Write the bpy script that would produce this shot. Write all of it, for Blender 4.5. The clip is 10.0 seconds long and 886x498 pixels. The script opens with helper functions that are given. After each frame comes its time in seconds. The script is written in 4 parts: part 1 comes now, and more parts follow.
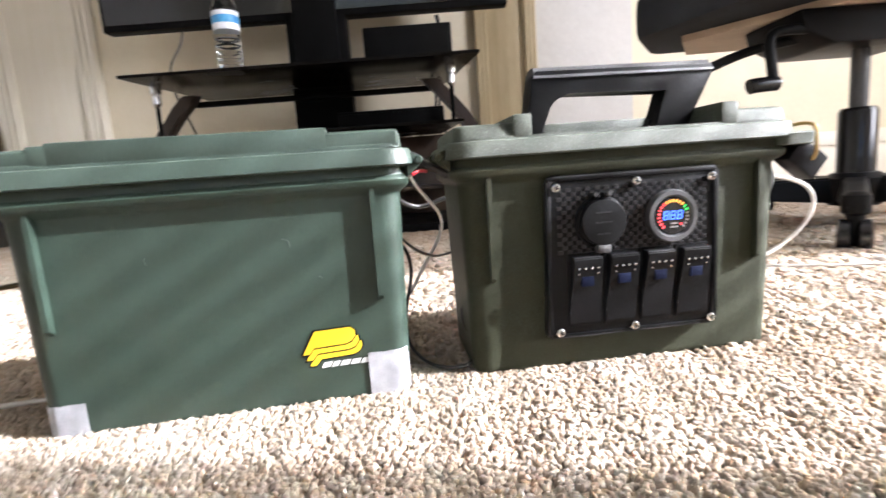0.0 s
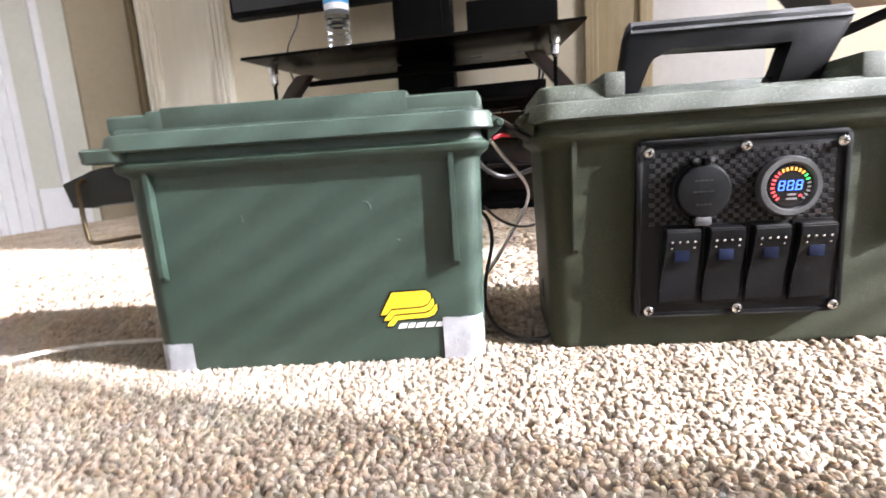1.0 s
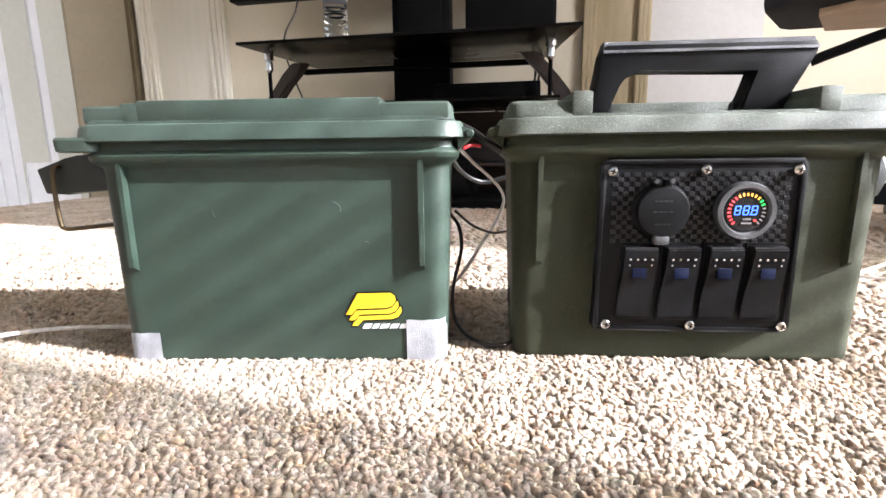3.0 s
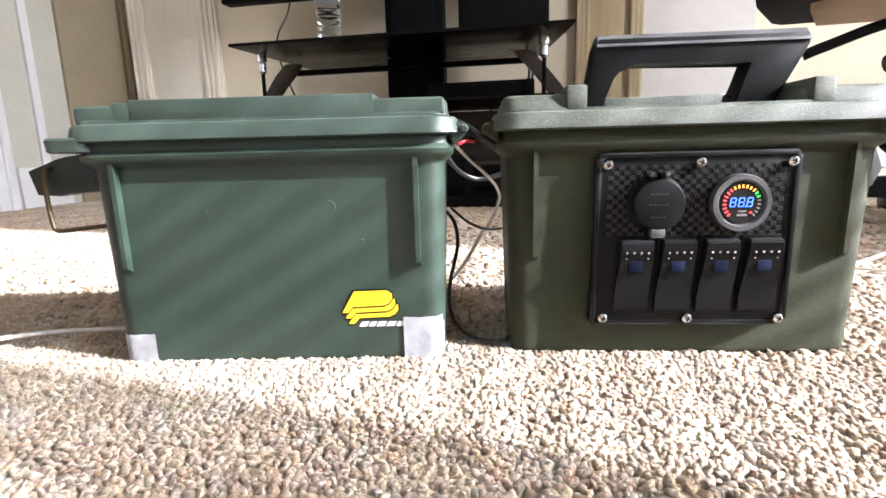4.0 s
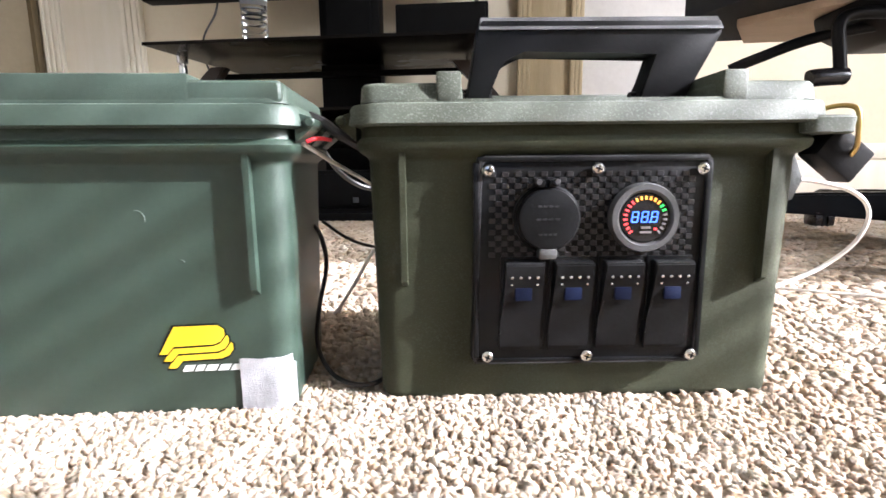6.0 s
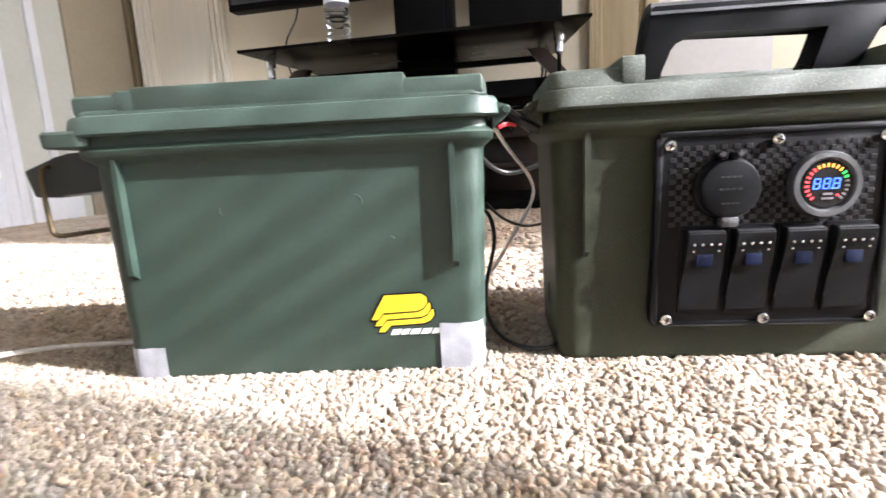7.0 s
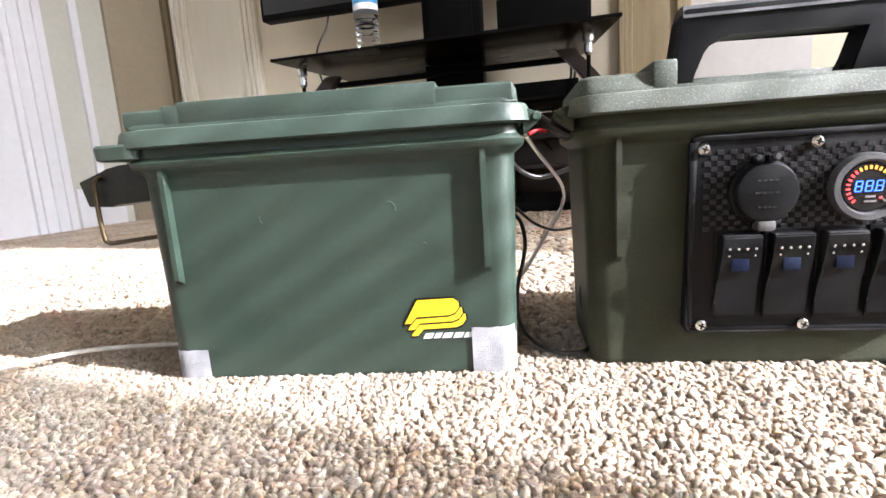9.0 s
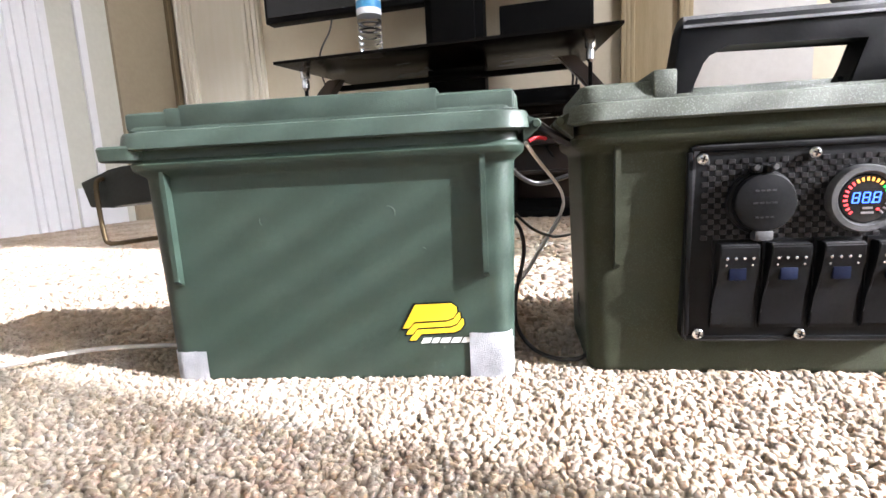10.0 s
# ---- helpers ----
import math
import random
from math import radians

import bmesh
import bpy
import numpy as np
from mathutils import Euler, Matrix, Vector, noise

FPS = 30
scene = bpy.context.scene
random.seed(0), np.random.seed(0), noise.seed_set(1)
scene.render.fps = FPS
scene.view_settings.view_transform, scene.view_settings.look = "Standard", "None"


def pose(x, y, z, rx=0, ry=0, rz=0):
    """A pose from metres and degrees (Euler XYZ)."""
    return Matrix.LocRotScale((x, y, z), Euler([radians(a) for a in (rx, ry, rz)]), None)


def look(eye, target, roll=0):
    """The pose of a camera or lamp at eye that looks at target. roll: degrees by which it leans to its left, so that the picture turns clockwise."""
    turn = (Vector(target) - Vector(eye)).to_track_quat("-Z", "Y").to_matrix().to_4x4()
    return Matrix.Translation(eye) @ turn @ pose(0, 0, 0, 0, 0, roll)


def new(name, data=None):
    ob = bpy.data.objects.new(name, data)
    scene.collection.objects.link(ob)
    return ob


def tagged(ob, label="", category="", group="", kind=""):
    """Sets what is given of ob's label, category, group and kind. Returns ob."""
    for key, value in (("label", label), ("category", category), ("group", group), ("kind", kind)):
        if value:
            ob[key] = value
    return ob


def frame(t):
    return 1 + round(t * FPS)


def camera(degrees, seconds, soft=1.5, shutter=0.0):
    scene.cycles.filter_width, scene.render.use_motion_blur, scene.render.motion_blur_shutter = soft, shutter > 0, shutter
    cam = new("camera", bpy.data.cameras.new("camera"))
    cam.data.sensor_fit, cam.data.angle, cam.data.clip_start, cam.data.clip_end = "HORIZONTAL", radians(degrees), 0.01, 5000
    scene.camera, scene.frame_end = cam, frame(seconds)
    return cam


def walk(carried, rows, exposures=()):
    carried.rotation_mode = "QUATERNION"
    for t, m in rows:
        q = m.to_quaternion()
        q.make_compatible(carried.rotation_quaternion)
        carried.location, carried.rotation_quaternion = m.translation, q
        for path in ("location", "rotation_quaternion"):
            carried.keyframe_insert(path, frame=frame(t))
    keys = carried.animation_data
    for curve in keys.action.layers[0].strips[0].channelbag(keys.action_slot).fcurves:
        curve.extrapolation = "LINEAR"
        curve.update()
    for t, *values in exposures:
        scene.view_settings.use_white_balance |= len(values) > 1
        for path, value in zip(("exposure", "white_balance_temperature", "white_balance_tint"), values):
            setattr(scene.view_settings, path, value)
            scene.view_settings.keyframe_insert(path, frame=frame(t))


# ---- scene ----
cam = camera(83.1, 10.0, shutter=0.75)
PATH = [
    (0, (0.024, 0.01, 0.149), (0.017, 1.988, -0.147), -4.2),
    (0.5, (0.034, 0.014, 0.14), (-0.192, 1.98, -0.147), -4.0),
    (1, (0.038, 0.015, 0.138), (-0.369, 1.942, -0.209), -3.9),
    (1.5, (0.04, 0.016, 0.134), (-0.419, 1.925, -0.246), -2.0),
    (2, (0.043, 0.017, 0.132), (-0.396, 1.928, -0.26), 0.2),
    (2.5, (0.057, 0.012, 0.147), (-0.343, 1.935, -0.231), 0.0),
    (4, (0.057, 0.013, 0.144), (-0.307, 1.944, -0.23), -1.5),
    (4.5, (0.066, 0.032, 0.135), (-0.272, 1.969, -0.232), -1.0),
    (5, (0.109, 0.093, 0.125), (-0.175, 2.043, -0.218), 0.3),
    (5.2, (0.112, 0.09, 0.131), (-0.12, 2.047, -0.213), 0.5),
    (6.3, (0.093, 0.081, 0.136), (-0.102, 2.046, -0.182), -0.6),
    (6.5, (0.063, 0.063, 0.136), (-0.182, 2.019, -0.204), -1.2),
    (7, (0.032, 0.044, 0.132), (-0.369, 1.973, -0.213), -3.0),
    (7.5, (0.028, 0.04, 0.132), (-0.428, 1.957, -0.209), -3.4),
    (8, (0.027, 0.038, 0.136), (-0.463, 1.947, -0.203), -3.8),
    (8.5, (0.029, 0.037, 0.136), (-0.472, 1.945, -0.195), -3.8),
    (9, (0.031, 0.039, 0.135), (-0.479, 1.944, -0.195), -3.8),
    (9.5, (0.031, 0.038, 0.135), (-0.48, 1.944, -0.19), -3.4),
    (10, (0.032, 0.038, 0.136), (-0.478, 1.946, -0.179), -3.0),
]
walk(cam, [(t, look(eye, target, roll)) for t, eye, target, roll in PATH], [(0, 2.5, 5900, 17), (10, 2.5, 5900, 17)])

# ---- light ----
SUN_FROM = Vector((2.67, -0.40, 1.62))
sun = new("sun", bpy.data.lights.new("sun", "SUN"))
sun.data.energy, sun.data.angle, sun.data.color = 5.0, radians(0.5), (1.0, 0.965, 0.915)
sun.matrix_world = look(SUN_FROM * 3, (0, 0, 0))
world = bpy.data.worlds.new("world")
scene.world = world
world.use_nodes = True
sky = world.node_tree.nodes.new("ShaderNodeTexSky")
sky.sky_type, sky.sun_disc = "NISHITA", False
sky.sun_elevation, sky.sun_rotation = radians(31.0), math.atan2(2.67, -0.40)
world.node_tree.links.new(sky.outputs[0], world.node_tree.nodes["Background"].inputs["Color"])
world.node_tree.nodes["Background"].inputs["Strength"].default_value = 0.05


def fill_light(name, at, aim, w, h, watts, color):
    lamp = new(name, bpy.data.lights.new(name, "AREA"))
    lamp.data.shape, lamp.data.size, lamp.data.size_y = "RECTANGLE", w, h
    lamp.data.energy, lamp.data.color = watts, color
    lamp.matrix_world = look(at, aim)
    return lamp


# Weak fill from an opening added behind the camera, no source known there.
fill_light("front_fill", (-0.2, -2.36, 1.35), (-0.2, 0, 1.0), 1.7, 1.2, 0.2, (0.86, 0.94, 1.0))
# Fill inside the side window, turned to the back wall to spare the boxes.
fill_light("side_window_fill", (2.12, 0.16, 1.20), (-0.5, 1.9, 0.8), 0.4, 1.4, 13.0, (1.0, 0.965, 0.91))


# ---- materials ----
def material(name, c1, c2, scale=8.0, fine=120.0, rough=0.6, bump=0.15, metal=0.0, island=0.0, coat=0.0, stretch=(1, 1, 1), spec=0.5, bump_scale=None, speckle=None):
    """Two colours mixed by a broad and a fine noise, with relief from the fine one."""
    m = bpy.data.materials.new(name)
    m.use_nodes = True
    t = m.node_tree
    b = t.nodes["Principled BSDF"]
    n, l = t.nodes.new, t.links.new
    co = n("ShaderNodeTexCoord")
    mp = n("ShaderNodeMapping")
    mp.inputs["Scale"].default_value = stretch
    l(co.outputs["Object"], mp.inputs["Vector"])
    broad, small = n("ShaderNodeTexNoise"), n("ShaderNodeTexNoise")
    broad.inputs["Scale"].default_value, broad.inputs["Detail"].default_value = scale, 4
    small.inputs["Scale"].default_value, small.inputs["Detail"].default_value = fine, 3
    for x in (broad, small):
        l(mp.outputs[0], x.inputs["Vector"])
    add = n("ShaderNodeMath")
    add.operation = "MULTIPLY_ADD"
    l(small.outputs[0], add.inputs[0])
    add.inputs[1].default_value = 0.5
    sub = n("ShaderNodeMath")
    sub.operation = "MULTIPLY_ADD"
    l(broad.outputs[0], sub.inputs[0])
    sub.inputs[1].default_value, sub.inputs[2].default_value = 1.0, -0.25
    l(sub.outputs[0], add.inputs[2])
    fac = add.outputs[0]
    if island:
        geo = n("ShaderNodeNewGeometry")
        isl = n("ShaderNodeMath")
        isl.operation = "MULTIPLY_ADD"
        l(geo.outputs["Random Per Island"], isl.inputs[0])
        isl.inputs[1].default_value = island
        off = n("ShaderNodeMath")
        off.operation = "SUBTRACT"
        l(fac, off.inputs[0])
        off.inputs[1].default_value = island / 2
        l(off.outputs[0], isl.inputs[2])
        fac = isl.outputs[0]
    ramp = n("ShaderNodeValToRGB")
    ramp.color_ramp.elements[0].color, ramp.color_ramp.elements[1].color = (*c1, 1), (*c2, 1)
    ramp.color_ramp.elements[0].position, ramp.color_ramp.elements[1].position = 0.25, 0.75
    l(fac, ramp.inputs[0])
    colour = ramp.outputs[0]
    if speckle:
        vor = n("ShaderNodeTexNoise")
        vor.inputs["Scale"].default_value, vor.inputs["Detail"].default_value = speckle[1], 1
        l(co.outputs["Object"], vor.inputs["Vector"])
        cut = n("ShaderNodeValToRGB")
        cut.color_ramp.elements[0].position, cut.color_ramp.elements[1].position = 0.56, 0.66
        l(vor.outputs[0], cut.inputs[0])
        mix = n("ShaderNodeMix")
        mix.data_type = "RGBA"
        l(cut.outputs[0], mix.inputs[0])
        l(colour, mix.inputs[6])
        mix.inputs[7].default_value = (*speckle[0], 1)
        colour = mix.outputs[2]
    l(colour, b.inputs["Base Color"])
    rr = n("ShaderNodeMapRange")
    rr.inputs[3].default_value, rr.inputs[4].default_value = max(rough - 0.08, 0.02), min(rough + 0.1, 1)
    l(broad.outputs[0], rr.inputs[0])
    l(rr.outputs[0], b.inputs["Roughness"])
    b.inputs["Metallic"].default_value = metal
    b.inputs["Specular IOR Level"].default_value = spec
    b.inputs["Coat Weight"].default_value = coat
    if bump:
        bp = n("ShaderNodeBump")
        bp.inputs["Strength"].default_value, bp.inputs["Distance"].default_value = bump, 0.002
        src = small.outputs[0]
        if bump_scale:
            nb = n("ShaderNodeTexNoise")
            nb.inputs["Scale"].default_value, nb.inputs["Detail"].default_value = bump_scale, 3
            l(mp.outputs[0], nb.inputs["Vector"])
            src = nb.outputs[0]
        l(src, bp.inputs["Height"])
        l(bp.outputs[0], b.inputs["Normal"])
    return m


def glow(name, colour, power):
    m = bpy.data.materials.new(name)
    m.use_nodes = True
    b = m.node_tree.nodes["Principled BSDF"]
    b.inputs["Base Color"].default_value = (*[c * 0.4 for c in colour], 1)
    b.inputs["Emission Color"].default_value, b.inputs["Emission Strength"].default_value = (*colour, 1), power
    return m


def glass(name, tint, rough=0.0, ior=1.45):
    m = bpy.data.materials.new(name)
    m.use_nodes = True
    b = m.node_tree.nodes["Principled BSDF"]
    b.inputs["Base Color"].default_value, b.inputs["Roughness"].default_value = (*tint, 1), rough
    b.inputs["Transmission Weight"].default_value, b.inputs["IOR"].default_value = 1.0, ior
    return m


# Lid colours are paler than the bodies: sunlight on the lids painted in.
LID_GREEN = material("sunlit_green_plastic", (0.026, 0.0425, 0.032), (0.039, 0.059, 0.0465), 9, 400, 0.46, 0.15, bump_scale=1800, spec=0.42)
# Chalky speckle is the lid's own; its paler ground holds painted sunlight.
LID_OLIVE = material("chalky_sunlit_olive_plastic", (0.036, 0.043, 0.030), (0.060, 0.070, 0.052), 14, 500, 0.58, 0.3, bump_scale=2000, spec=0.35, speckle=((0.10, 0.115, 0.094), 1100))
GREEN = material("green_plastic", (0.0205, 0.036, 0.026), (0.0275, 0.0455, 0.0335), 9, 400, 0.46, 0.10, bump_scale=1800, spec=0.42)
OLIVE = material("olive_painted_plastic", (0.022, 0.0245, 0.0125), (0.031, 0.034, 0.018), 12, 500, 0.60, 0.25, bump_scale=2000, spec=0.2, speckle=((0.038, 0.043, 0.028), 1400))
# Sheen whitens the faces that the sun grazes.
for sheened, amount in ((OLIVE, 0.06), (LID_OLIVE, 0.10), (LID_GREEN, 0.06)):
    sheen_inputs = sheened.node_tree.nodes["Principled BSDF"].inputs
    sheen_inputs["Sheen Weight"].default_value, sheen_inputs["Sheen Roughness"].default_value = amount, 0.5
    sheen_inputs["Sheen Tint"].default_value = (0.80, 0.93, 0.76, 1)
BLACK = material("black_plastic", (0.0045, 0.0047, 0.005), (0.008, 0.0083, 0.009), 20, 500, 0.38, 0.05, spec=0.13)
STAND_BLACK = material("matt_black_metal", (0.003, 0.003, 0.003), (0.005, 0.005, 0.005), 20, 300, 0.5, 0.05, spec=0.04)
BLACK_GLOSS = material("black_gloss_plastic", (0.008, 0.008, 0.009), (0.014, 0.014, 0.016), 20, 300, 0.22, 0.03)
GREY = material("grey_plastic", (0.042, 0.043, 0.045), (0.066, 0.067, 0.070), 20, 500, 0.4, 0.15)
DARK_GREEN = material("dark_green_plastic", (0.008, 0.011, 0.009), (0.013, 0.017, 0.014), 20, 400, 0.45, 0.2)
BRONZE = material("dull_bronze_wire", (0.075, 0.055, 0.030), (0.12, 0.09, 0.05), 60, 300, 0.5, 0.05, metal=0.9)
# Lighter than the panel: bevel highlight painted in; serves the cap lettering too.
RIM = material("highlit_edge_and_lettering", (0.016, 0.016, 0.017), (0.036, 0.036, 0.038), 50, 500, 0.6, 0.1, spec=0.2)
WEAVE = material("woven_black_film", (0.010, 0.010, 0.011), (0.022, 0.022, 0.023), 40, 400, 0.30, 0.05, spec=0.35)
STEEL = material("bright_steel", (0.62, 0.62, 0.62), (0.78, 0.77, 0.75), 60, 300, 0.22, 0.05, metal=1.0)
BRASS = material("brass_wire", (0.42, 0.28, 0.10), (0.60, 0.43, 0.17), 60, 300, 0.32, 0.05, metal=1.0)
SCUFF = material("pale_scratch", (0.09, 0.12, 0.10), (0.14, 0.17, 0.15), 60, 300, 0.6, 0.0)
YELLOW = material("yellow_print", (0.64, 0.44, 0.008), (0.70, 0.49, 0.012), 40, 300, 0.5, 0.0)
WHITE_PRINT = material("white_print", (0.62, 0.64, 0.63), (0.74, 0.75, 0.74), 40, 300, 0.55, 0.0)
FELT = material("white_felt", (0.54, 0.55, 0.58), (0.74, 0.74, 0.77), 120, 900, 0.95, 0.8, spec=0.1, bump_scale=1400)
WIRE_WHITE = material("white_wire", (0.66, 0.64, 0.60), (0.80, 0.78, 0.74), 60, 300, 0.35, 0.0)
WIRE_RED = material("red_wire", (0.55, 0.02, 0.03), (0.68, 0.03, 0.04), 60, 300, 0.4, 0.0)
WIRE_BLACK = material("black_wire", (0.012, 0.012, 0.012), (0.022, 0.022, 0.022), 60, 300, 0.35, 0.0)
WIRE_CLEAR = material("clear_cable", (0.50, 0.48, 0.44), (0.66, 0.64, 0.60), 80, 300, 0.25, 0.0)
# Back wall lightened, side wall darkened: colours even out the side lamp's light.
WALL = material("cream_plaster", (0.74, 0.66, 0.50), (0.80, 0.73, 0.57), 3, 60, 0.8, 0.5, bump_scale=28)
WALL_DIMMED = material("dimmed_cream_plaster", (0.44, 0.44, 0.385), (0.51, 0.51, 0.45), 3, 60, 0.8, 0.5, bump_scale=28)
WALL_LIT = material("lit_white_plaster", (0.58, 0.57, 0.545), (0.66, 0.65, 0.625), 3, 60, 0.8, 0.6, bump_scale=30)
PAINT = material("white_gloss_paint", (0.62, 0.625, 0.64), (0.70, 0.705, 0.72), 2, 50, 0.38, 0.06)
CREAM_PAINT = material("cream_gloss_paint", (0.86, 0.82, 0.69), (0.92, 0.88, 0.78), 4, 60, 0.35, 0.1, stretch=(9, 9, 0.7))
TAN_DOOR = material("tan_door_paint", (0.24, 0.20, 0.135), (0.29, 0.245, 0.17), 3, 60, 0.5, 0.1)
TAN_PANEL = material("tan_varnished_panel", (0.40, 0.32, 0.185), (0.52, 0.43, 0.265), 4, 60, 0.5, 0.1, stretch=(9, 9, 0.7))
BROWN_WOOD = material("brown_wood", (0.017, 0.010, 0.006), (0.036, 0.020, 0.011), 10, 120, 0.4, 0.1, stretch=(1, 1, 0.15))
TRIM_BROWN = material("olive_brown_trim", (0.12, 0.09, 0.045), (0.17, 0.13, 0.07), 10, 120, 0.5, 0.1, stretch=(1, 1, 0.15))
PLY = material("raw_plywood", (0.50, 0.38, 0.26), (0.64, 0.51, 0.37), 5, 90, 0.7, 0.2, stretch=(1, 6, 6))
CEIL = material("white_ceiling", (0.72, 0.71, 0.69), (0.78, 0.77, 0.75), 3, 60, 0.9, 0.2)
FABRIC = material("charcoal_mesh_fabric", (0.010, 0.012, 0.016), (0.022, 0.025, 0.031), 30, 900, 0.9, 0.6)
CARPET = material("beige_carpet_yarn", (0.315, 0.249, 0.188), (0.465, 0.394, 0.322), 9, 600, 0.95, 0.45, island=0.30, spec=0.1, bump_scale=1500)
yarn = CARPET.node_tree.nodes["Principled BSDF"].inputs
yarn["Subsurface Weight"].default_value, yarn["Subsurface Scale"].default_value = 0.5, 0.003
yarn["Subsurface Radius"].default_value = (1.0, 0.7, 0.5)
CARPET_BASE = material("beige_carpet_backing", (0.32, 0.25, 0.18), (0.47, 0.39, 0.305), 60, 220, 1.0, 1.0, spec=0.05, bump_scale=180)
TINT = material("smoked_glass", (0.004, 0.0036, 0.003), (0.007, 0.006, 0.005), 4, 60, 0.25, 0.0, spec=0.04)
CLEAR = glass("clear_plastic", (0.93, 0.95, 0.96), 0.05, 1.4)
LABEL_BLUE = material("blue_label", (0.03, 0.20, 0.50), (0.10, 0.42, 0.70), 60, 200, 0.4, 0.0)
LABEL_WHITE = material("white_label", (0.70, 0.74, 0.80), (0.80, 0.83, 0.88), 60, 200, 0.4, 0.0)
SCREEN = material("dark_screen", (0.006, 0.006, 0.006), (0.010, 0.010, 0.010), 6, 60, 0.12, 0.0)
LED_RED, LED_ORANGE = glow("red_led", (1.0, 0.05, 0.05), 0.45), glow("orange_led", (1.0, 0.38, 0.04), 0.38)
LED_GREEN, LED_BLUE = glow("green_led", (0.04, 0.9, 0.10), 0.35), glow("blue_led", (0.06, 0.17, 1.0), 0.6)
LED_OFF = material("unlit_led", (0.16, 0.15, 0.15), (0.22, 0.2, 0.2), 60, 300, 0.4, 0.0)
BLUE_DIM = material("blue_switch_lens", (0.0014, 0.004, 0.017), (0.002, 0.006, 0.026), 200, 600, 0.5, 0.0, spec=0.15)


# ---- mesh tools ----
def link(name, bm, mat, parent=None, label="", smooth=35):
    me = bpy.data.meshes.new(name)
    bmesh.ops.recalc_face_normals(bm, faces=bm.faces)
    bm.to_mesh(me)
    bm.free()
    me.materials.append(mat)
    ob = new(name, me)
    if smooth:
        me.shade_smooth()
        me.set_sharp_from_angle(angle=radians(smooth))
    if parent:
        ob.parent = parent
    if label:
        ob["label"] = label
    return ob


def part(name, bm, mat, parent, label=""):
    return link(name, bm, mat, parent, label)


def thing(name, m, label, category, group="", kind=""):
    ob = new(name)
    ob.matrix_world = m
    return tagged(ob, label, category, group, kind)


def box(x0, x1, y0, y1, z0, z1, bevel=0.0, seg=2, bm=None):
    b = bmesh.new()
    bmesh.ops.create_cube(b, size=1)
    for v in b.verts:
        v.co = Vector(((x0 + x1) / 2 + v.co.x * (x1 - x0), (y0 + y1) / 2 + v.co.y * (y1 - y0), (z0 + z1) / 2 + v.co.z * (z1 - z0)))
    if bevel:
        bmesh.ops.bevel(b, geom=b.edges[:], offset=bevel, segments=seg, profile=0.6, affect="EDGES")
    return joined(bm, b)


def joined(bm, b):
    """Adds b to bm."""
    if bm is None:
        return b
    me = bpy.data.meshes.new("scrap")
    b.to_mesh(me)
    bm.from_mesh(me)
    bpy.data.meshes.remove(me)
    b.free()
    return bm


def ring(hx, hy, r, seg=5):
    """A rounded rectangle."""
    out = []
    for cx, cy, a in ((1, 1, 0), (-1, 1, 90), (-1, -1, 180), (1, -1, 270)):
        arc = [radians(a + 90 * i / seg) for i in range(seg + 1)]
        pts = [(cx * (hx - r) + r * math.cos(w), cy * (hy - r) + r * math.sin(w)) for w in arc]
        # one more point on the straight at either end keeps the flat sides flat
        e = min(0.002, (hx - r) * 0.4, (hy - r) * 0.4)
        out.append((pts[0][0] + e * math.sin(arc[0]), pts[0][1] - e * math.cos(arc[0])))
        out.extend(pts)
        out.append((pts[-1][0] - e * math.sin(arc[-1]), pts[-1][1] + e * math.cos(arc[-1])))
    return out


def loft(sections, cx=0.0, cy=0.0, seg=5, bm=None):
    """Sections (z, half x, half y, corner radius[, shift x]) skinned from bottom to top and closed."""
    b = bmesh.new()
    last = None
    for s in sections:
        z, hx, hy, r = s[:4]
        dx = s[4] if len(s) > 4 else 0.0
        now = [b.verts.new((cx + dx + x, cy + y, z)) for x, y in ring(hx, hy, r, seg)]
        if last:
            for i in range(len(now)):
                j = (i + 1) % len(now)
                b.faces.new((last[i], last[j], now[j], now[i]))
        else:
            b.faces.new(now[::-1])
        last = now
    b.faces.new(last)
    return joined(bm, b)


def prism(outline, y0, y1, bevel=0.0, bm=None, seg=2):
    """An outline of (x, z) drawn out from y0 to y1."""
    b = bmesh.new()
    front = [b.verts.new((x, y0, z)) for x, z in outline]
    back = [b.verts.new((x, y1, z)) for x, z in outline]
    b.faces.new(front)
    b.faces.new(back[::-1])
    for i in range(len(front)):
        j = (i + 1) % len(front)
        b.faces.new((front[j], front[i], back[i], back[j]))
    if bevel:
        bmesh.ops.bevel(b, geom=b.edges[:], offset=bevel, segments=seg, profile=0.6, affect="EDGES")
    return joined(bm, b)


def slab(outline, z0, z1, bevel=0.0, bm=None):
    """An outline of (x, y) drawn up from z0 to z1."""
    b = prism(outline, z0, z1, bevel)
    for v in b.verts:
        v.co = Vector((v.co.x, v.co.z, v.co.y))
    return joined(bm, b)


def lathe(profile, n=32, bm=None, axis="z", at=(0, 0, 0)):
    """A profile of (radius, height) turned round an axis; closed at both ends."""
    b = bmesh.new()
    last = None
    for r, h in profile:
        now = []
        for i in range(n):
            a = 2 * math.pi * i / n
            p = (r * math.cos(a), r * math.sin(a), h)
            if axis == "y":
                p = (p[0], -h, p[1])
            if axis == "x":
                p = (h, p[0], p[1])
            now.append(b.verts.new(Vector(at) + Vector(p)))
        if last:
            for i in range(n):
                j = (i + 1) % n
                b.faces.new((last[i], last[j], now[j], now[i]))
        else:
            b.faces.new(now[::-1])
        last = now
    b.faces.new(last)
    return joined(bm, b)


